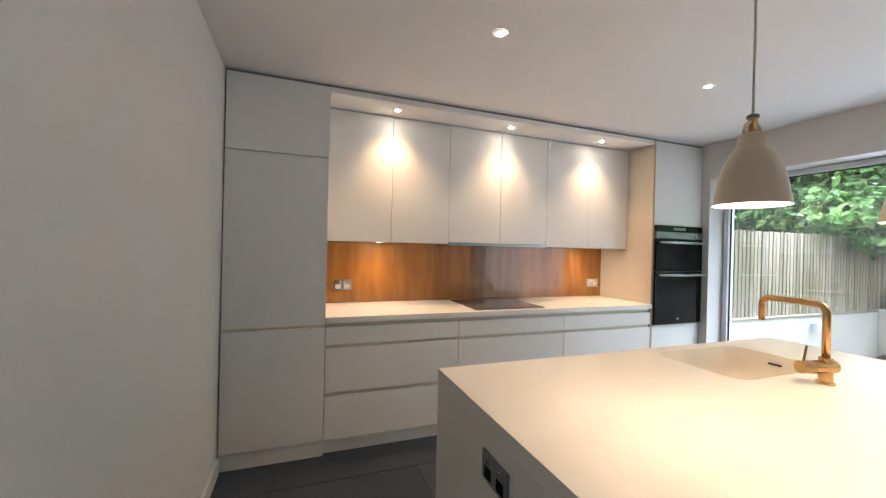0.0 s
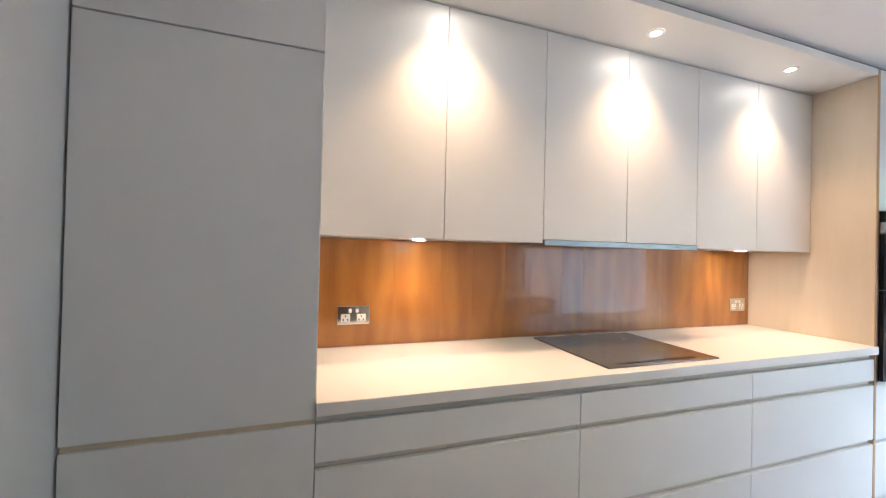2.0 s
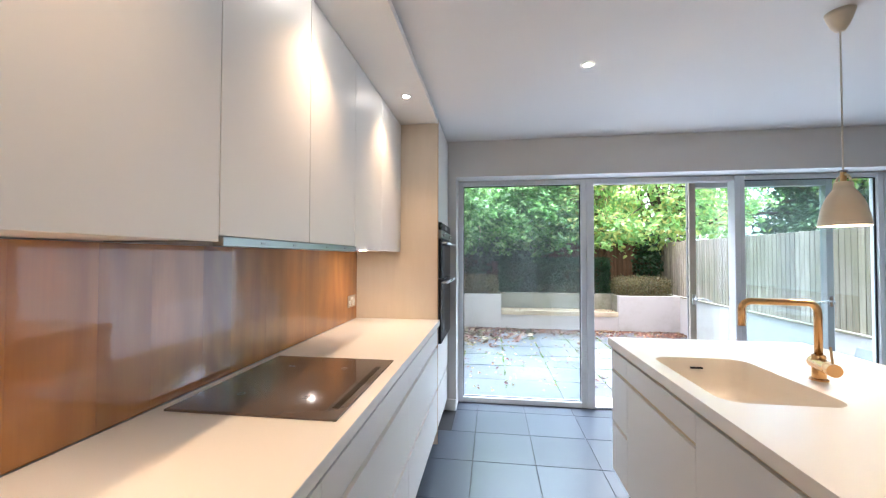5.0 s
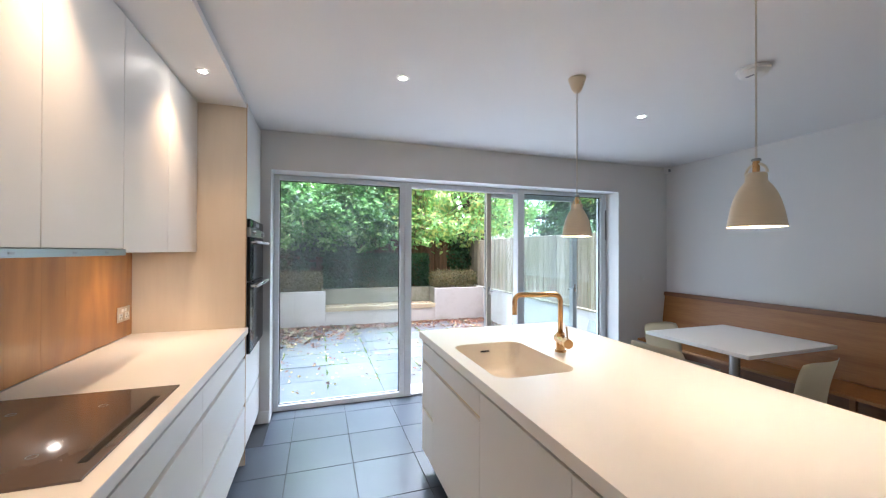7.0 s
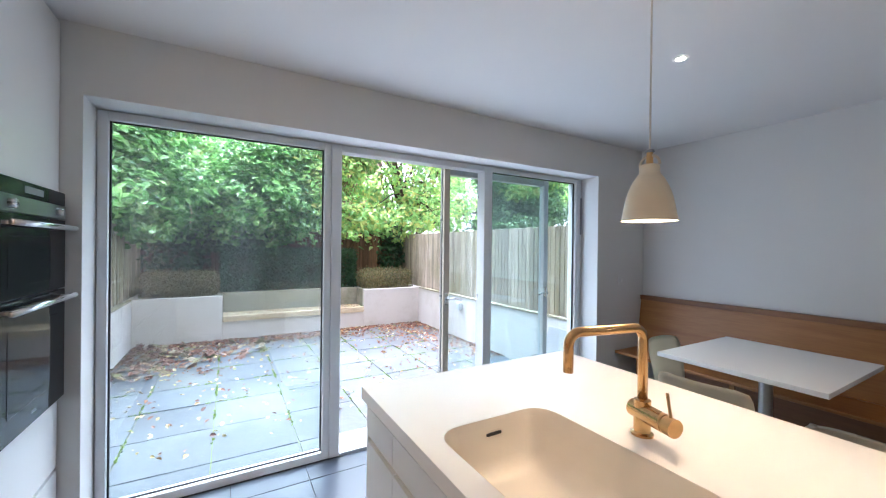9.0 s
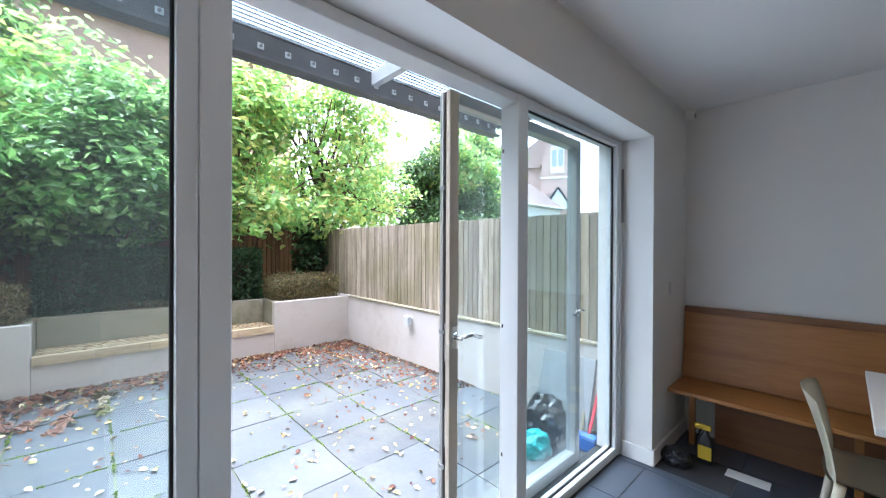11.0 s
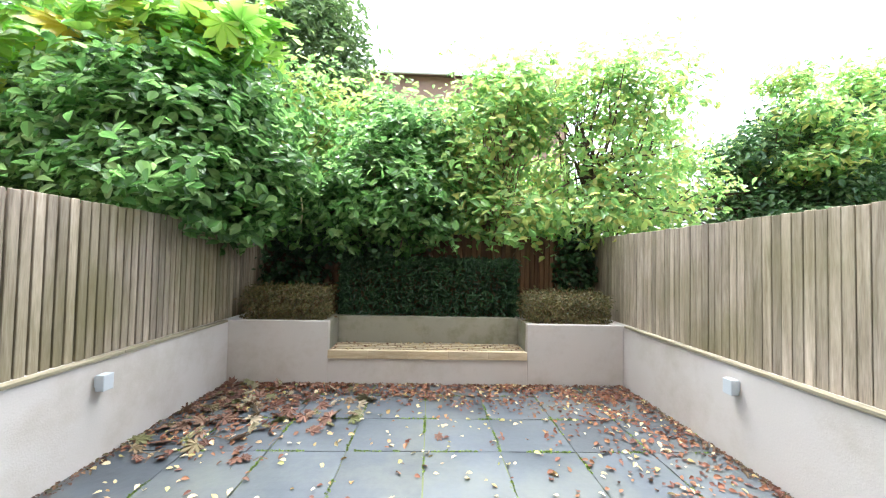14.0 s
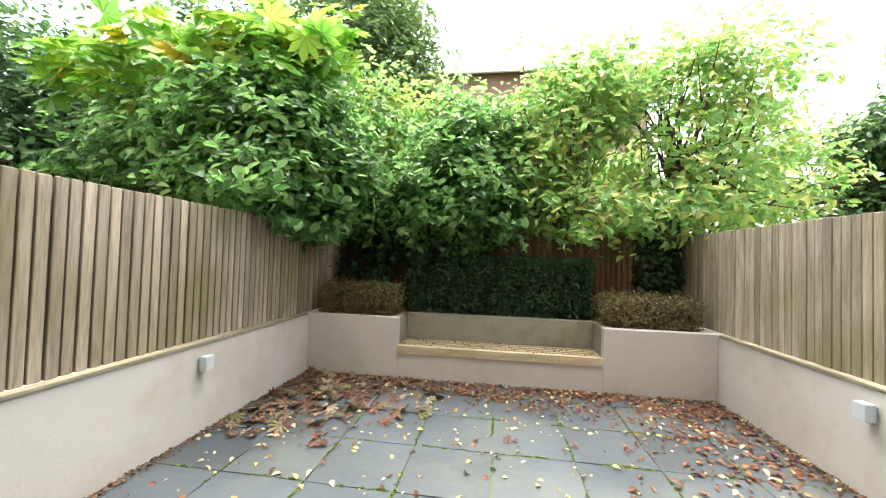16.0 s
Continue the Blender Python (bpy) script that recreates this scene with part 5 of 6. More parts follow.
def bush(name, label, base, blobs, clusters, per, spread, size, aspect, material, bark=None, limbs=26, trunk=0.06, shell=0.55, category="shrub", droop=0.25, extra=None, floor_z=None):
    """A shrub or tree: tapered stem, limbs out to the sprays, and a crown of single leaves."""
    t = thing(name, base[0], base[1], base[2], label, category)
    C, pts, nrm = crown_points(blobs, clusters, per, spread, shell)
    if floor_z is not None:
        keep = pts[:, 2] > floor_z
        pts, nrm = pts[keep], nrm[keep]
    sizes = size * (0.65 + 0.7 * nrng.random(len(pts)))
    me = leaf_mesh("crown", pts - np.array(base), nrm, sizes, aspect, material, droop)
    ob = new("crown", me)
    ob.parent = t
    tagged(ob, kind="stuff")
    if bark:
        top = Vector(blobs[0][:3])
        b0 = Vector(base)
        bm = bmesh.new()
        mid = b0.lerp(top, 0.5) + Vector((0.1, -0.08, 0))
        tube([b0, b0.lerp(mid, 0.5) + Vector((0.03, 0.02, 0)), mid, top], trunk, 8, bm, 0.35)
        part("trunk", bm, bark, t, smooth=True)
        bm = bmesh.new()
        for k in range(limbs):
            c = Vector(C[int(nrng.integers(len(C)))])
            s = b0.lerp(top, 0.15 + 0.75 * float(nrng.random()))
            m1 = s.lerp(c, 0.35) + Vector(nrng.normal(size=3) * 0.09) + Vector((0, 0, 0.10))
            m2 = s.lerp(c, 0.7) + Vector(nrng.normal(size=3) * 0.08)
            tube([s, m1, m2, c], trunk * 0.33, 5, bm, 0.25, caps=False)
        part("branchwork", bm, bark, t, kind="stuff")
    if extra:
        me = leaf_mesh("top_leaves", extra[0] - np.array(base), extra[1], extra[2], 1.0, extra[3], 0.1, "lobed")
        ob = new("top_leaves", me)
        ob.parent = t
        tagged(ob, "big lobed lime-green leaves", kind="stuff")
    return t


G0 = PZ - 0.06
# big lobed leaves on the crest of the left shrub
nb = 330
bx = np.column_stack([nrng.uniform(8.3, 9.7, nb), nrng.uniform(3.3, 7.4, nb), np.zeros(nb)])
bx[:, 2] = 3.58 + 0.35 * np.sin((bx[:, 1] - 2.7) / 4.6 * math.pi) + 0.42 * (bx[:, 0] - 8.2) + nrng.normal(size=nb) * 0.24
few = nrng.random(nb) < 0.10
bx[few, 2] -= nrng.uniform(0.3, 0.8, few.sum())
bn = nrng.normal(size=(nb, 3)) * 0.35 + np.array([-0.55, -0.15, 0.75])
bush("large_shrub", "large leafy shrub spilling over the fence, lime lobed leaves on top", (9.2, 5.0, G0),
     [(9.1, 5.0, 2.75, 1.0, 1.9, 0.95), (8.5, 4.4, 2.85, 0.7, 1.1, 0.6), (8.7, 4.1, 2.45, 0.8, 0.9, 0.85), (9.0, 3.5, 2.3, 0.7, 0.7, 0.75), (9.3, 6.3, 2.4, 1.0, 1.5, 1.1), (8.3, 4.3, 2.0, 0.55, 0.8, 0.5), (9.2, 4.6, 3.3, 0.9, 1.6, 0.8), (8.0, 3.62, 2.05, 0.55, 0.32, 0.42), (8.7, 3.45, 2.05, 0.55, 0.35, 0.5)],
     1750, 16, 0.105, 0.118, 0.66, M_LEAF_A, M_TWIG, 60, 0.07, extra=(bx, bn, nrng.uniform(0.30, 0.52, nb), M_LEAF_D))
bush("garden_shrub", "dense green shrub leaning over the back fence", (10.3, 2.0, G0),
     [(10.0, 2.0, 2.3, 0.8, 1.0, 0.85), (9.7, 2.6, 1.95, 0.55, 0.7, 0.5), (9.6, 1.5, 2.0, 0.55, 0.7, 0.5), (10.4, 1.7, 3.1, 0.8, 0.9, 0.7)],
     760, 15, 0.105, 0.112, 0.64, M_LEAF_A, M_TWIG, 50, 0.06)
bush("garden_shrub", "airy yellow-green shrub with thin upright stems", (10.5, 0.4, G0),
     [(10.4, 0.35, 3.4, 0.8, 0.95, 1.25), (10.2, 0.8, 2.5, 0.7, 0.8, 0.8), (9.9, 0.1, 2.0, 0.7, 0.9, 0.45), (10.6, -0.1, 4.0, 0.8, 0.8, 0.8)],
     560, 11, 0.13, 0.122, 0.62, M_LEAF_B, M_TWIG, 70, 0.06)
bush("garden_shrub", "open branching shrub with dark limbs above the fence corner", (10.6, -1.4, G0),
     [(10.6, -1.5, 3.4, 0.9, 1.2, 1.4), (9.9, -0.9, 2.05, 0.7, 0.7, 0.5), (10.2, -1.9, 2.4, 0.8, 0.8, 0.7), (10.9, -3.0, 2.7, 0.8, 0.9, 0.9), (10.9, -2.4, 4.4, 1.0, 1.1, 0.9), (10.8, -1.0, 4.6, 0.7, 0.7, 0.5)],
     640, 10, 0.13, 0.122, 0.58, M_LEAF_B, M_BARK, 80, 0.075)
bush("corner_ivy", "dark ivy climbing the shaded fence corner", (9.9, 3.3, 0.5),
     [(9.85, 3.2, 1.3, 0.2, 0.45, 0.75), (9.8, 2.3, 1.6, 0.25, 0.9, 0.3)], 260, 9, 0.08, 0.085, 0.8, M_LEAF_C, M_BARK, 10, 0.015)
bush("corner_ivy", "dark ivy on the back fence near the corner", (9.9, -0.95, 0.5),
     [(9.9, -0.95, 1.3, 0.12, 0.28, 0.62)], 110, 9, 0.07, 0.075, 0.8, M_LEAF_C, M_BARK, 8, 0.015)
def tiers(cx, cy, z0, z1, reach, count, flat=0.42):
    """Uneven flattened boughs stacked round a trunk, shorter towards the top."""
    out = [(cx, cy, z0 + (z1 - z0) * 0.35, reach * 0.3, reach * 0.36, (z1 - z0) * 0.25)]
    for k in range(count):
        h = (k + 0.5) / count
        a = 2.4 * k + float(nrng.uniform(-0.5, 0.5))
        far = reach * (1.0 - 0.62 * h) * float(nrng.uniform(0.55, 1.0))
        w = reach * float(nrng.uniform(0.20, 0.40)) * (1 - 0.35 * h)
        out.append((cx + far * 0.7 * math.cos(a), cy + far * math.sin(a), z0 + (z1 - z0) * h + float(nrng.uniform(-0.15, 0.15)), w * 0.8, w, w * flat + 0.12))
    return out


bush("far_tree", "dark evergreen tree beyond the fence with layered boughs", (12.6, -7.2, G0),
     tiers(12.7, -7.3, 1.8, 4.9, 2.6, 21), 1500, 10, 0.18, 0.14, 0.55, M_LEAF_G, M_BARK, 40, 0.10, category="tree")
bush("far_tree", "yellowing tree beyond the neighbouring fence", (13.9, -6.4, G0),
     tiers(12.6, -8.0, 3.3, 5.9, 2.7, 14, 0.3) + tiers(13.9, -4.6, 2.2, 4.9, 1.7, 8), 1500, 10, 0.18, 0.14, 0.55, M_LEAF_B, M_BARK, 50, 0.10, category="tree")
bush("far_tree", "tall grey-green tree rising behind the gardens", (15.0, 5.2, G0),
     [(15.0, 5.0, 6.5, 1.8, 2.0, 3.2), (15.3, 7.0, 6.0, 2.0, 2.2, 3.6), (14.6, 4.4, 4.4, 1.4, 1.6, 2.0)], 3600, 10, 0.22, 0.18, 0.5, M_LEAF_F, M_BARK, 30, 0.16, category="tree")
bush("far_tree", "dark leafy trees beyond the side fence", (11.5, 9.5, G0),
     [(11.2, 9.5, 3.2, 1.8, 2.2, 2.4), (12.0, 8.0, 4.6, 1.6, 2.2, 2.2), (10.0, 11.5, 3.4, 1.8, 2.4, 2.8)], 2600, 10, 0.2, 0.17, 0.5, M_LEAF_G, M_BARK, 30, 0.14, category="tree")
bush("far_hedge", "mixed green growth behind the back fence", (12.2, 1.5, G0),
     [(12.0, 2.4, 3.2, 0.7, 2.0, 1.7), (12.2, -0.6, 2.2, 0.7, 1.9, 1.2), (12.0, 4.2, 3.4, 0.7, 1.2, 2.0)], 1200, 10, 0.2, 0.15, 0.55, M_LEAF_B, M_TWIG, 30, 0.05, category="hedge")


def clipped(name, label, x0, x1, y0, y1, z0, z1, count, size, material, category="hedge", ragged=0.03):
    """A box-clipped hedge: leaves crowd its faces, with twigs and a dark heart."""
    h = thing(name, (x0 + x1) / 2, (y0 + y1) / 2, z0, label, category)
    p = np.column_stack([nrng.uniform(x0, x1, count), nrng.uniform(y0, y1, count), nrng.uniform(z0, z1, count)])
    face = nrng.integers(0, 4, count)
    p[face == 0, 0] = x0
    p[face == 1, 2] = z1
    side = face == 2
    p[side, 1] = np.where(nrng.random(side.sum()) < 0.5, y0, y1)
    p += nrng.normal(size=p.shape) * ragged
    n = nrng.normal(size=p.shape) * 0.6 + np.array([-0.5, 0, 0.5])
    me = leaf_mesh("leaves", p - np.array([(x0 + x1) / 2, (y0 + y1) / 2, z0]), n, size * (0.6 + 0.8 * nrng.random(count)), 0.45, material, -0.1)
    ob = new("leaves", me)
    ob.parent = h
    tagged(ob, kind="stuff")
    bm = bmesh.new()
    for k in range(60):
        a = Vector((float(nrng.uniform(x0 + 0.05, x1 - 0.05)), float(nrng.uniform(y0 + 0.03, y1 - 0.03)), z0 - 0.04))
        b = a + Vector((float(nrng.normal() * 0.06), float(nrng.normal() * 0.06), (z1 - z0) * float(nrng.uniform(0.7, 1.08))))
        tube([a, a.lerp(b, 0.5), b], 0.006, 4, bm, 0.4, caps=False)
    part("twig_mass", bm, M_TWIG, h, kind="stuff")


clipped("clipped_hedge", "dark green clipped yew hedge behind the bench", 9.58, 9.92, BYR + 0.02, BYL - 0.02, 0.52, 1.32, 9500, 0.06, M_LEAF_C)
clipped("box_hedge", "low brownish clipped hedge in the planter", 9.12, 9.75, BYL + 0.14, GYL - 0.12, 0.51, 0.90, 5600, 0.040, M_LEAF_E, "hedge", 0.045)
clipped("box_hedge", "low dry olive clipped hedge in the planter", 9.12, 9.75, GYR + 0.14, BYR - 0.10, 0.51, 0.88, 5600, 0.040, M_LEAF_E, "hedge", 0.045)

# fallen leaves on the paving
def paving_leaves(n, size, spread, band, label, material):
    """Leaves blown about the paving, thicker along the far wall and one side wall."""
    xs, ys = [], []
    while len(xs) < n:
        x, y = nrng.uniform(5.0, GX - 0.02), nrng.uniform(GYR + 0.03, GYL - 0.03)
        back = math.exp(-((GX - x) / (0.34 + 0.09 * (3.6 - y) / 2)) ** 2)
        flank = 0.4 * math.exp(-((y - GYR) / 0.85) ** 2) * min(1, max(0, (x - 6.0) / 1.5))
        heap = 0.6 * math.exp(-((y - 3.2) / 0.5) ** 2 - ((x - 8.3) / 0.7) ** 2)
        clump = 0.55 + 0.45 * math.sin(x * 9.1 + 2 * math.sin(y * 5.3)) * math.sin(y * 7.7 + x * 2.1)
        if nrng.random() < spread + band * (back + flank + heap) * clump:
            xs.append(x), ys.append(y)
    pts = np.column_stack([xs, ys, PZ + 0.006 + 0.012 * nrng.random(n)])
    nor = nrng.normal(size=(n, 3)) * 0.28 + np.array([0, 0, 1])
    me = leaf_mesh("fallen_leaves", pts, nor, size[0] + size[1] * nrng.random(n), 0.7, material, 0.0)
    tagged(new("fallen_leaves", me), label, "leaves", kind="stuff")


paving_leaves(3300, (0.024, 0.036), 0.006, 0.9, "red-brown fallen leaves gathered along the garden walls", M_DEAD_RED)
paving_leaves(780, (0.024, 0.038), 0.055, 0.4, "pale yellow fallen leaves scattered over the paving", M_DEAD_PALE)
n = 125
P = np.column_stack([nrng.normal(8.25, 0.42, n), nrng.normal(2.95, 0.5, n), PZ + 0.015 + 0.035 * nrng.random(n)])
P[:, 0] = np.clip(P[:, 0], 7.2, GX - 0.12)
P[:, 1] = np.clip(P[:, 1], 1.9, GYL - 0.12)
P[:6] = [(8.35, 2.05, PZ + 0.03), (8.0, 2.35, PZ + 0.03), (7.55, 1.12, PZ + 0.03), (7.6, 3.2, PZ + 0.03), (7.2, 3.35, PZ + 0.03), (8.4, 1.85, PZ + 0.03)]
N = nrng.normal(size=(n, 3)) * 0.4 + np.array([0, 0, 1])
me = leaf_mesh("leaf_heap", P, N, 0.07 + 0.12 * nrng.random(n), 1.0, M_DEAD_BIG, 0.0, "lobed")
tagged(new("leaf_heap", me), "heap of large curled brown dead leaves", "leaves", kind="stuff")
bm = bmesh.new()
for k in range(40):
    x, y, a = 8.1 + float(nrng.normal()) * 0.5, 2.95 + float(nrng.normal()) * 0.45, float(nrng.uniform(0, 6.28))
    x, y = min(max(x, 7.2), 8.7), min(max(y, 1.9), 3.45)
    L = float(nrng.uniform(0.08, 0.22))
    tube([(x, y, PZ + 0.02), (x + L * 0.5 * math.cos(a), y + L * 0.5 * math.sin(a), PZ + 0.045), (x + L * math.cos(a), y + L * math.sin(a), PZ + 0.02)], 0.004, 5, bm, 0.6)
whole("leaf_stalks", bm, M_TWIG, "loose dry leaf stalks among the dead leaves", "stalks", kind="stuff")

n = 240
P = np.column_stack([nrng.uniform(GX + 0.02, BBX - 0.03, n), nrng.uniform(BYR + 0.03, BYL - 0.03, n), 0.222 + 0.008 * nrng.random(n)])
N = nrng.normal(size=(n, 3)) * 0.25 + np.array([0, 0, 1])
me = leaf_mesh("bench_litter", P, N, 0.018 + 0.026 * nrng.random(n), 0.7, M_DEAD, 0.0)
tagged(new("bench_litter", me), "small fallen leaves lying on the bench slats", "leaves", kind="stuff")
n = 700
P = np.column_stack([nrng.uniform(4.9, GX, n), GYL - 0.012 - np.abs(nrng.normal(size=n)) * 0.045, PZ + 0.004 + 0.01 * nrng.random(n)])
Q = np.column_stack([nrng.uniform(6.0, GX, n), GYR + 0.012 + np.abs(nrng.normal(size=n)) * 0.05, PZ + 0.004 + 0.01 * nrng.random(n)])
R = np.column_stack([GX - 0.01 - np.abs(nrng.normal(size=n)) * 0.06, nrng.uniform(GYR, GYL, n), PZ + 0.004 + 0.014 * nrng.random(n)])
P = np.concatenate([P, Q, R])
N = nrng.normal(size=(len(P), 3)) * 0.35 + np.array([0, 0, 1])
me = leaf_mesh("wall_foot_debris", P, N, 0.012 + 0.026 * nrng.random(len(P)), 0.7, M_DEBRIS, 0.0)
tagged(new("wall_foot_debris", me), "crumbled brown leaf debris gathered along the wall foot", "debris", kind="stuff")

# moss tufts in some of the joints, and a dry stalk caught in the shrub
runs = [("x", 1.245 + 0.616 * k, 5.2, 8.9) for k in range(-4, 4)] + [("y", 7.36 + 0.616 * k, -1.1, 3.5) for k in range(-2, 3)]
runs += [("x", 1.245, 6.3, 8.3), ("x", 1.861, 6.9, 7.4), ("x", 0.629, 7.0, 8.1), ("y", 7.36, 0.2, 3.0), ("y", 7.976, -0.4, 1.4), ("x", 2.477, 6.2, 7.5), ("y", 6.744, 0.8, 2.6)]
P = []
for way, c, a, b in runs:
    n = int((b - a) * 150)
    q = nrng.uniform(a, b, n)
    q = q[np.sin(q * 9.0 + c * 5) + 0.6 * np.sin(q * 23) > 0.1]
    off = c + nrng.normal(size=len(q)) * 0.006
    zz = np.full(len(q), PZ - 0.002)
    P.append(np.column_stack([q, off, zz] if way == "x" else [off, q, zz]))
P = np.concatenate(P)
N = nrng.normal(size=P.shape) * 0.8 + np.array([0, 0, 0.6])
me = leaf_mesh("moss_tufts", P, N, 0.010 + 0.016 * nrng.random(len(P)), 0.7, M_MOSSTUFT, -0.4)
tagged(new("moss_tufts", me), "bright green moss growing in the paving joints", "moss", kind="stuff")
whole("dry_stalk", tube([(9.30, 2.95, 2.13), (9.29, 2.92, 1.95), (9.30, 2.94, 1.78), (9.28, 2.93, 1.64)], 0.011, 6, taper=0.6), M_DRY, "pale dry stalk dangling from the shrub", "stalk", smooth=True)

# rubbish by the right wall, outside the fixed pane
crumple("bin_bag", 4.86, -0.78, PZ, 0.17, 0.19, 0.36, M_BAG, "full black plastic bin bag slumped on the paving", "bin bag", 1)
M_TEAL = mat("teal_plastic", (0.02, 0.30, 0.30), 0.35, var=0.15)
crumple("teal_bag", 4.78, -0.52, PZ, 0.11, 0.12, 0.17, M_TEAL, "crumpled teal plastic bag beside the bin bag", "bag", 2)
bd = thing("leaning_board", 4.85, GYR + 0.09, PZ, "dark grey panel leaning against the garden wall", "board")
b = slant(4.60, 5.10, GYR + 0.20, PZ, GYR + 0.03, PZ + 0.62, 0.03)
part("panel", b, M_GREY, bd)
M_RED = mat("red_plastic", (0.55, 0.03, 0.05), 0.4)
M_BLUE = mat("blue_plastic", (0.04, 0.14, 0.42), 0.4)
br = thing("broom", 4.53, -0.95, PZ, "broom with red handle leaning against the wall", "broom")
part("shaft", tube([(4.53, -0.86, PZ + 0.06), (4.53, -1.18, PZ + 0.60)], 0.012, 10), M_RED, br, "red handle")
part("brush_head", box(4.45, 4.61, -0.90, -0.82, PZ, PZ + 0.12, 0.008), M_BLUE, br, "blue brush head")
st = thing("wooden_pole", 4.65, -1.0, PZ, "thin pale wooden pole leaning against the wall", "pole")
part("shaft", tube([(4.62, -0.92, PZ), (4.68, -1.19, PZ + 0.42)], 0.011, 10), M_SILL, st)

# ---------------------------------------------------------------- houses beyond
def far_house(x, y, w, d, h, rise, label, wall_mat, windows):
    ho = thing("house", x, y, G0, label, "house")
    part("wall", box(x, x + d, y - w / 2, y + w / 2, G0, h), wall_mat, ho)
    bm = bmesh.new()
    e = 0.35
    v = [bm.verts.new(p) for p in ((x - e, y - w / 2 - e, h), (x + d + e, y - w / 2 - e, h), (x + d + e, y + w / 2 + e, h), (x - e, y + w / 2 + e, h), (x + d / 2, y - w / 2 - e, h + rise), (x + d / 2, y + w / 2 + e, h + rise))]
    for f in ((0, 1, 2, 3), (0, 3, 5, 4), (1, 4, 5, 2), (0, 4, 1), (3, 2, 5)):
        bm.faces.new([v[i] for i in f])
    part("roof", bm, M_ROOF, ho)
    part("gutter", box(x - e - 0.12, x - e, y - w / 2 - e, y + w / 2 + e, h - 0.08, h + 0.06, 0.02), M_TRIM, ho, "white gutter")
    for wy, wz in windows:
        wi = part("window", box(x - 0.04, x + 0.02, wy - 0.55, wy + 0.55, wz, wz + 1.25, 0.01), M_TRIM, ho)
        part("pane", box(x - 0.055, x - 0.041, wy - 0.47, wy - 0.03, wz + 0.08, wz + 1.17), M_BLACK, wi)
        part("pane", box(x - 0.055, x - 0.041, wy + 0.03, wy + 0.47, wz + 0.08, wz + 1.17), M_BLACK, wi)
    return ho


M_WHITE_R = mat("white_render_far", (0.62, 0.58, 0.55), 0.85, var=0.05, scale=0.6)
far_house(21, 2.8, 15.3, 8, 9.6, 1.6, "red brick house behind the gardens, seen through trees", M_BRICK, ((-0.6, 5.6), (2.2, 5.6), (5.2, 5.6), (8.2, 5.6), (1.2, 2.4), (4.2, 2.4)))
far_house(24, -30, 9, 8, 5.6, 3.2, "pale rendered house with tiled roof across the gardens", M_WHITE_R, ((-28.2, 3.0), (-31.5, 3.0)))



def gable_house():
    """A tall brick house whose gabled bay and small timber gable face the gardens."""
    ho = thing("house", 26.3, -37.9, G0, "tall pale brick house with a steep gabled bay", "house")
    turn = Matrix.Translation((26.3, -37.9, 0)) @ Matrix(((-0.871, 0.491, 0), (-0.491, -0.871, 0), (0, 0, 1))).to_4x4()

    def put(name, bm, material, parent, label=""):
        bmesh.ops.transform(bm, matrix=turn, verts=bm.verts[:])
        bmesh.ops.recalc_face_normals(bm, faces=bm.faces[:])
        return part(name, bm, material, parent, label)

    def prism(u0, u1, um, z0, z1, f0, f1):
        bm = bmesh.new()
        a = [bm.verts.new((u, f0, z)) for u, z in ((u0, z0), (u1, z0), (um, z1))]
        b = [bm.verts.new((u, f1, z)) for u, z in ((u0, z0), (u1, z0), (um, z1))]
        for f in (a, b, (a[0], a[1], b[1], b[0]), (a[1], a[2], b[2], b[1]), (a[2], a[0], b[0], b[2])):
            bm.faces.new(f)
        return bm

    put("wall", box(-1.8, 1.75, 0, 3, G0, 11.6), M_PALEBRICK, ho)
    put("gable", prism(-1.8, 1.75, 0.0, 11.6, 17.2, 0.0, 0.3), M_PALEBRICK, ho)
    put("roof", prism(-2.0, 1.95, 0.0, 11.4, 17.3, 0.31, 8.0), M_PALEROOF, ho)
    put("wall", box(-7.0, 1.6, 3.01, 10, G0, 11.5), M_PALEBRICK, ho)
    put("roof", prism(-7.3, 1.9, -0.4, 11.51, 16.4, 2.5, 10.3), M_PALEROOF, ho)
    put("string_course", box(-1.9, 1.85, -0.08, -0.001, 9.6, 9.8, 0.02), M_TRIM, ho)
    wi = put("window", box(-0.75, 0.75, -0.05, 0.02, 10.2, 13.4, 0.02), M_TRIM, ho)
    for u in (-0.37, 0.37):
        put("pane", box(u - 0.27, u + 0.27, -0.07, -0.051, 11.0, 13.0), M_PALEPANE, wi)
    put("porch", box(-1.2, 1.3, -1.5, -0.081, G0, 5.9), M_PALEBRICK, ho)
    put("porch_roof", prism(-3.6, 1.5, 0.1, 5.91, 8.2, -1.6, -0.081), M_PALEROOF, ho)
    pg = put("small_gable", prism(-1.3, 1.5, 0.1, 5.92, 8.1, -1.75, -1.61), M_TRIM, ho, "white boarded small gable")
    for u0, u1 in ((-1.5, 0.1), (1.7, 0.1)):
        put("bargeboard", tube([(u0, -1.82, 5.75), (u1, -1.82, 8.3)], 0.12, 6), M_BLACK, pg, "dark bargeboard")


M_PALEBRICK = mat("pale_red_brick", (0.50, 0.34, 0.29), 0.9, var=0.15, scale=1.2, fine=7, bump=0.2)
M_PALEROOF = mat("pale_red_roof_tiles", (0.36, 0.25, 0.22), 0.85, var=0.2, scale=1.5, fine=8, bump=0.2)
M_PALEPANE = mat("pale_window_glass", (0.35, 0.38, 0.40), 0.15, var=0.05)
gable_house()

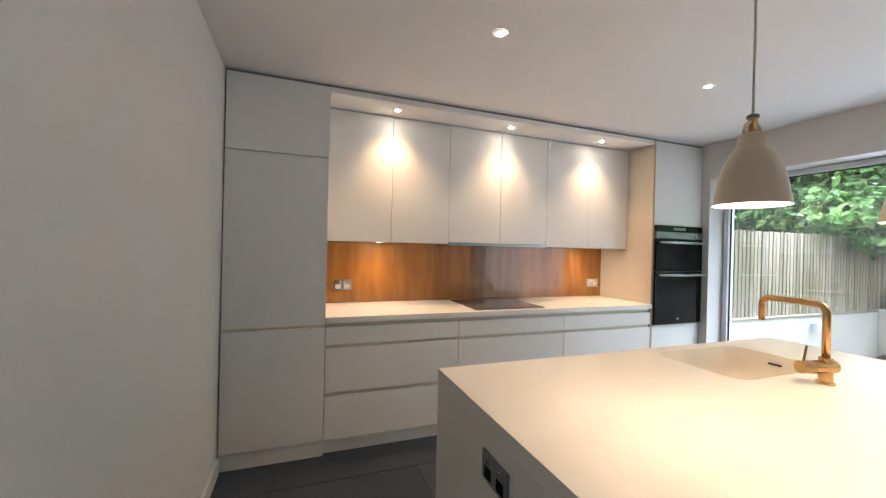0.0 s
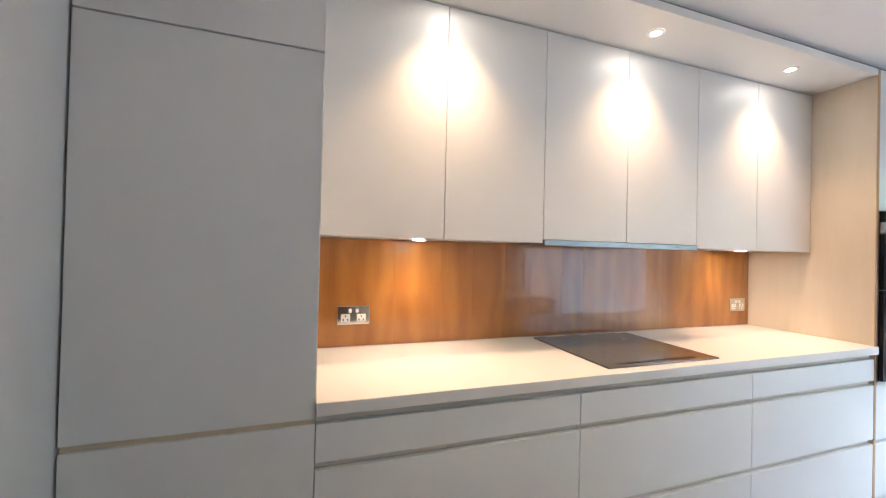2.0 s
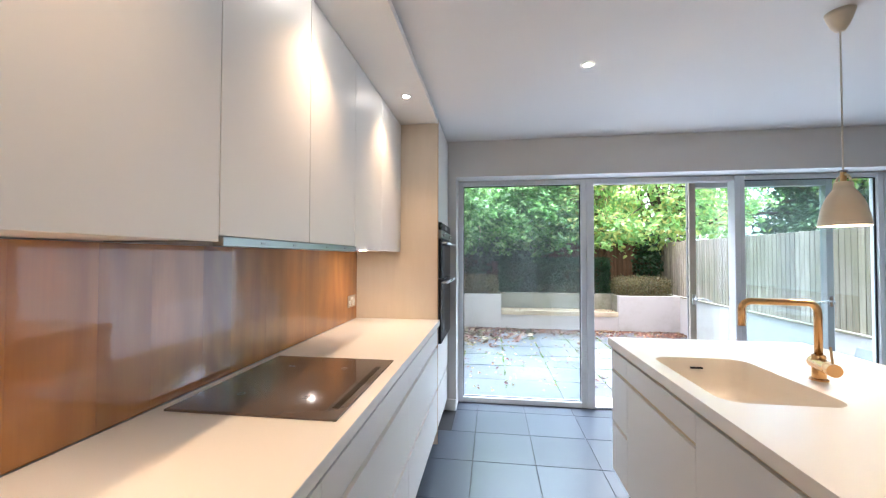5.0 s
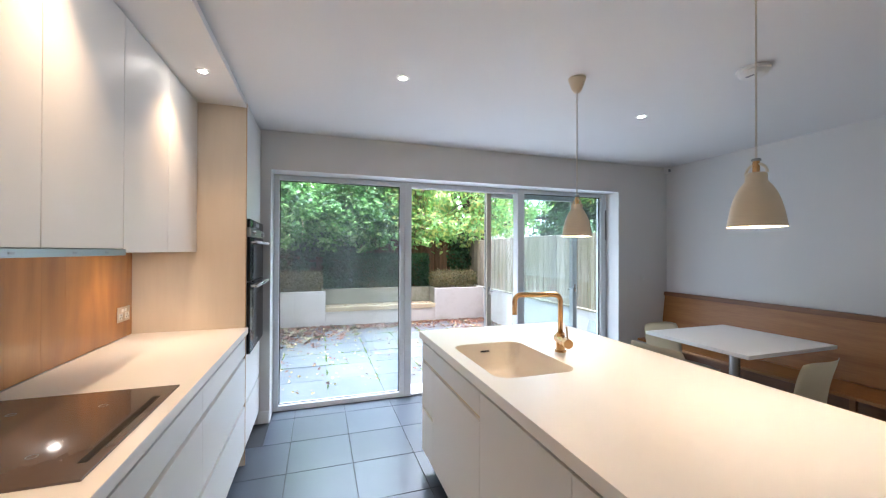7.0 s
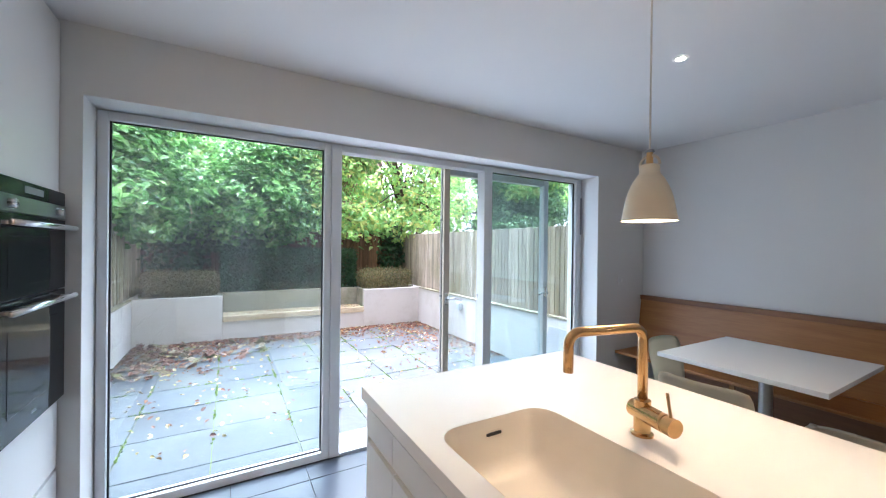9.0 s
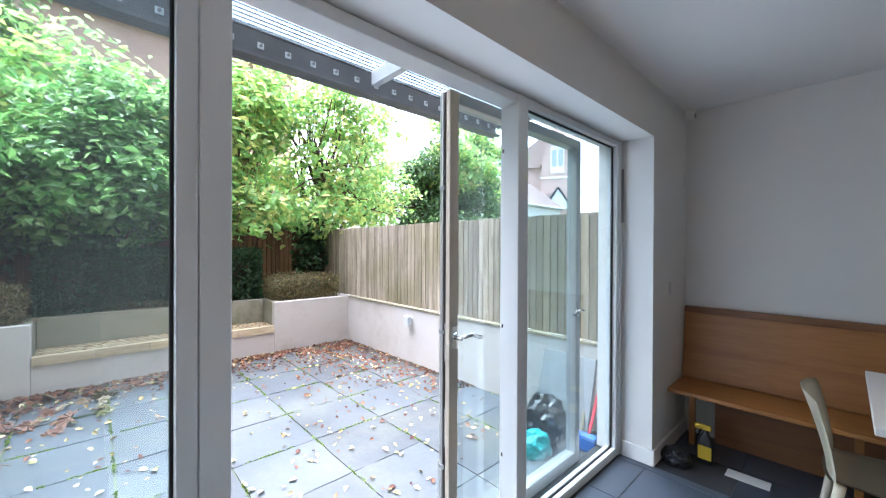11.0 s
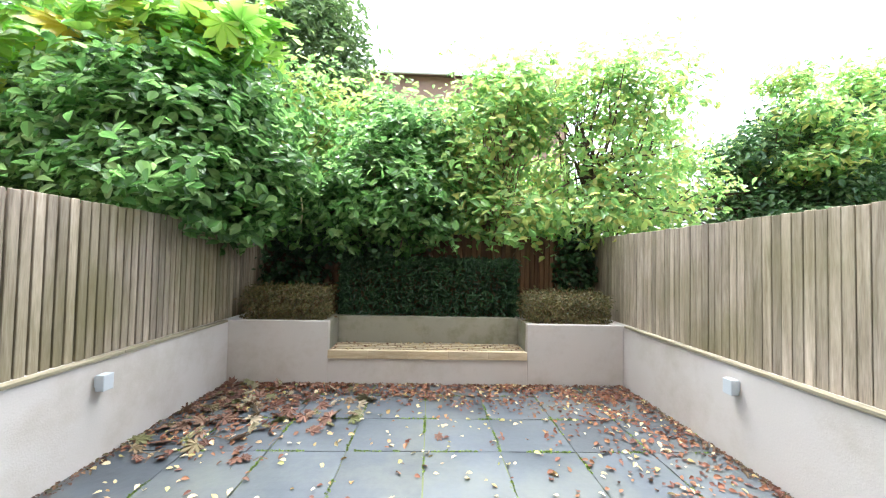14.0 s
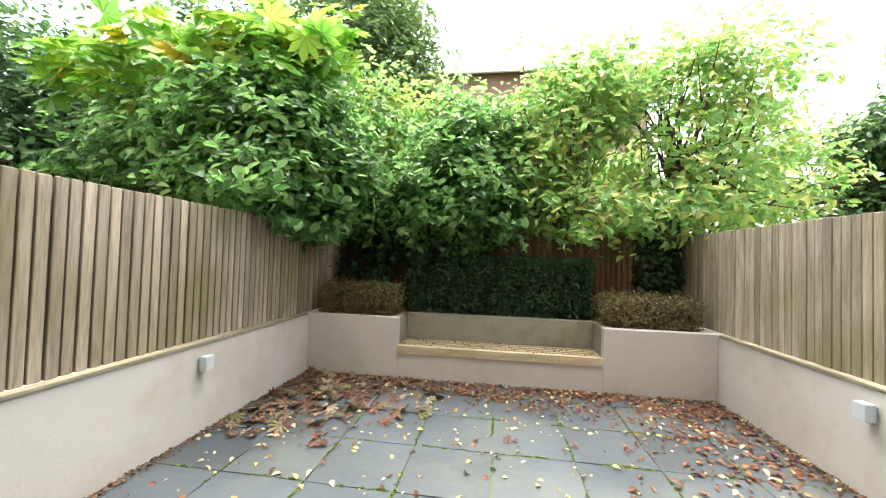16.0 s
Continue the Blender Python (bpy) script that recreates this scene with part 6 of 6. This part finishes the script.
# ---------------------------------------------------------------- floor tiles and slabs
tile_pitch, gap = 0.4215, 0.004
tile_mesh = finish(box(-(tile_pitch - gap) / 2, (tile_pitch - gap) / 2, -(tile_pitch - gap) / 2, (tile_pitch - gap) / 2, -0.0045, 0.0, 0.0012, 1), "tile", M_TILE)
nx0, ny0 = math.floor((X0 - 3.175) / tile_pitch), math.floor((Y0 - 2.78) / tile_pitch)
for i in range(nx0, 3):
    for j in range(ny0, 3):
        x, y = 3.175 + (i + 0.5) * tile_pitch, 2.78 + (j + 0.5) * tile_pitch
        xa, xb = max(X0, x - tile_pitch / 2), min(GLX - 0.012, x + tile_pitch / 2)
        ya, yb = max(Y0, y - tile_pitch / 2), min(Y1, y + tile_pitch / 2)
        if xb - xa < 0.02 or yb - ya < 0.02:
            continue
        if xb > X1 + 0.01 and (ya < OP0 or yb > OP1):
            if ya < OP0 < yb:
                ya = OP0
            elif ya < OP1 < yb:
                yb = OP1
            else:
                xb = X1
        if xb - xa < 0.02:
            continue
        full = xb - xa > tile_pitch - 0.001 and yb - ya > tile_pitch - 0.001
        g = gap / 2
        me = tile_mesh if full else finish(box(-(xb - xa) / 2 + g, (xb - xa) / 2 - g, -(yb - ya) / 2 + g, (yb - ya) / 2 - g, -0.0045, 0.0, 0.0012, 1), "tile", M_TILE)
        ob = new("tile", me)
        ob.parent = floor
        ob.location = Vector(((xa + xb) / 2, (ya + yb) / 2, 0)) - floor.location
        ob.rotation_euler = (radians(rng.uniform(-0.05, 0.05)), radians(rng.uniform(-0.05, 0.05)), 0)

sp = 0.616
for i in range(-5, 3):
    for j in range(-5, 5):
        xa, xb = 7.36 + i * sp, 7.36 + (i + 1) * sp
        ya, yb = 1.245 + j * sp, 1.245 + (j + 1) * sp
        xa, xb, ya, yb = max(xa, XO + 0.003), min(xb, GX), max(ya, GYR), min(yb, GYL)
        if xb - xa < 0.05 or yb - ya < 0.05:
            continue
        g = 0.0045
        bm = bmesh.new()
        m = 5
        grid = [[bm.verts.new((xa + g + (xb - xa - 2 * g) * p / m, ya + g + (yb - ya - 2 * g) * q / m, 0)) for q in range(m + 1)] for p in range(m + 1)]
        for p in range(m + 1):
            for q in range(m + 1):
                v = grid[p][q]
                edge = p in (0, m) or q in (0, m)
                v.co.z = 0.0035 * noise.noise(Vector((v.co.x * 3.1, v.co.y * 3.1, i + j * 7.0))) - (0.003 if edge else 0)
                if p in (0, m):
                    v.co.x += rng.uniform(-0.0035, 0.0035)
                if q in (0, m):
                    v.co.y += rng.uniform(-0.0035, 0.0035)
        for p in range(m):
            for q in range(m):
                bm.faces.new((grid[p][q], grid[p + 1][q], grid[p + 1][q + 1], grid[p][q + 1]))
        rim = [e for e in bm.edges if e.is_boundary]
        low = bmesh.ops.extrude_edge_only(bm, edges=rim)["geom"]
        for v in low:
            if isinstance(v, bmesh.types.BMVert):
                v.co.z = -0.014
        bmesh.ops.translate(bm, vec=(-(xa + xb) / 2, -(ya + yb) / 2, 0), verts=bm.verts)
        ob = new("slab", finish(bm, "slab", M_SLAB))
        ob.parent = paving
        ob.location = Vector(((xa + xb) / 2, (ya + yb) / 2, PZ + rng.uniform(-0.002, 0.002))) - paving.location
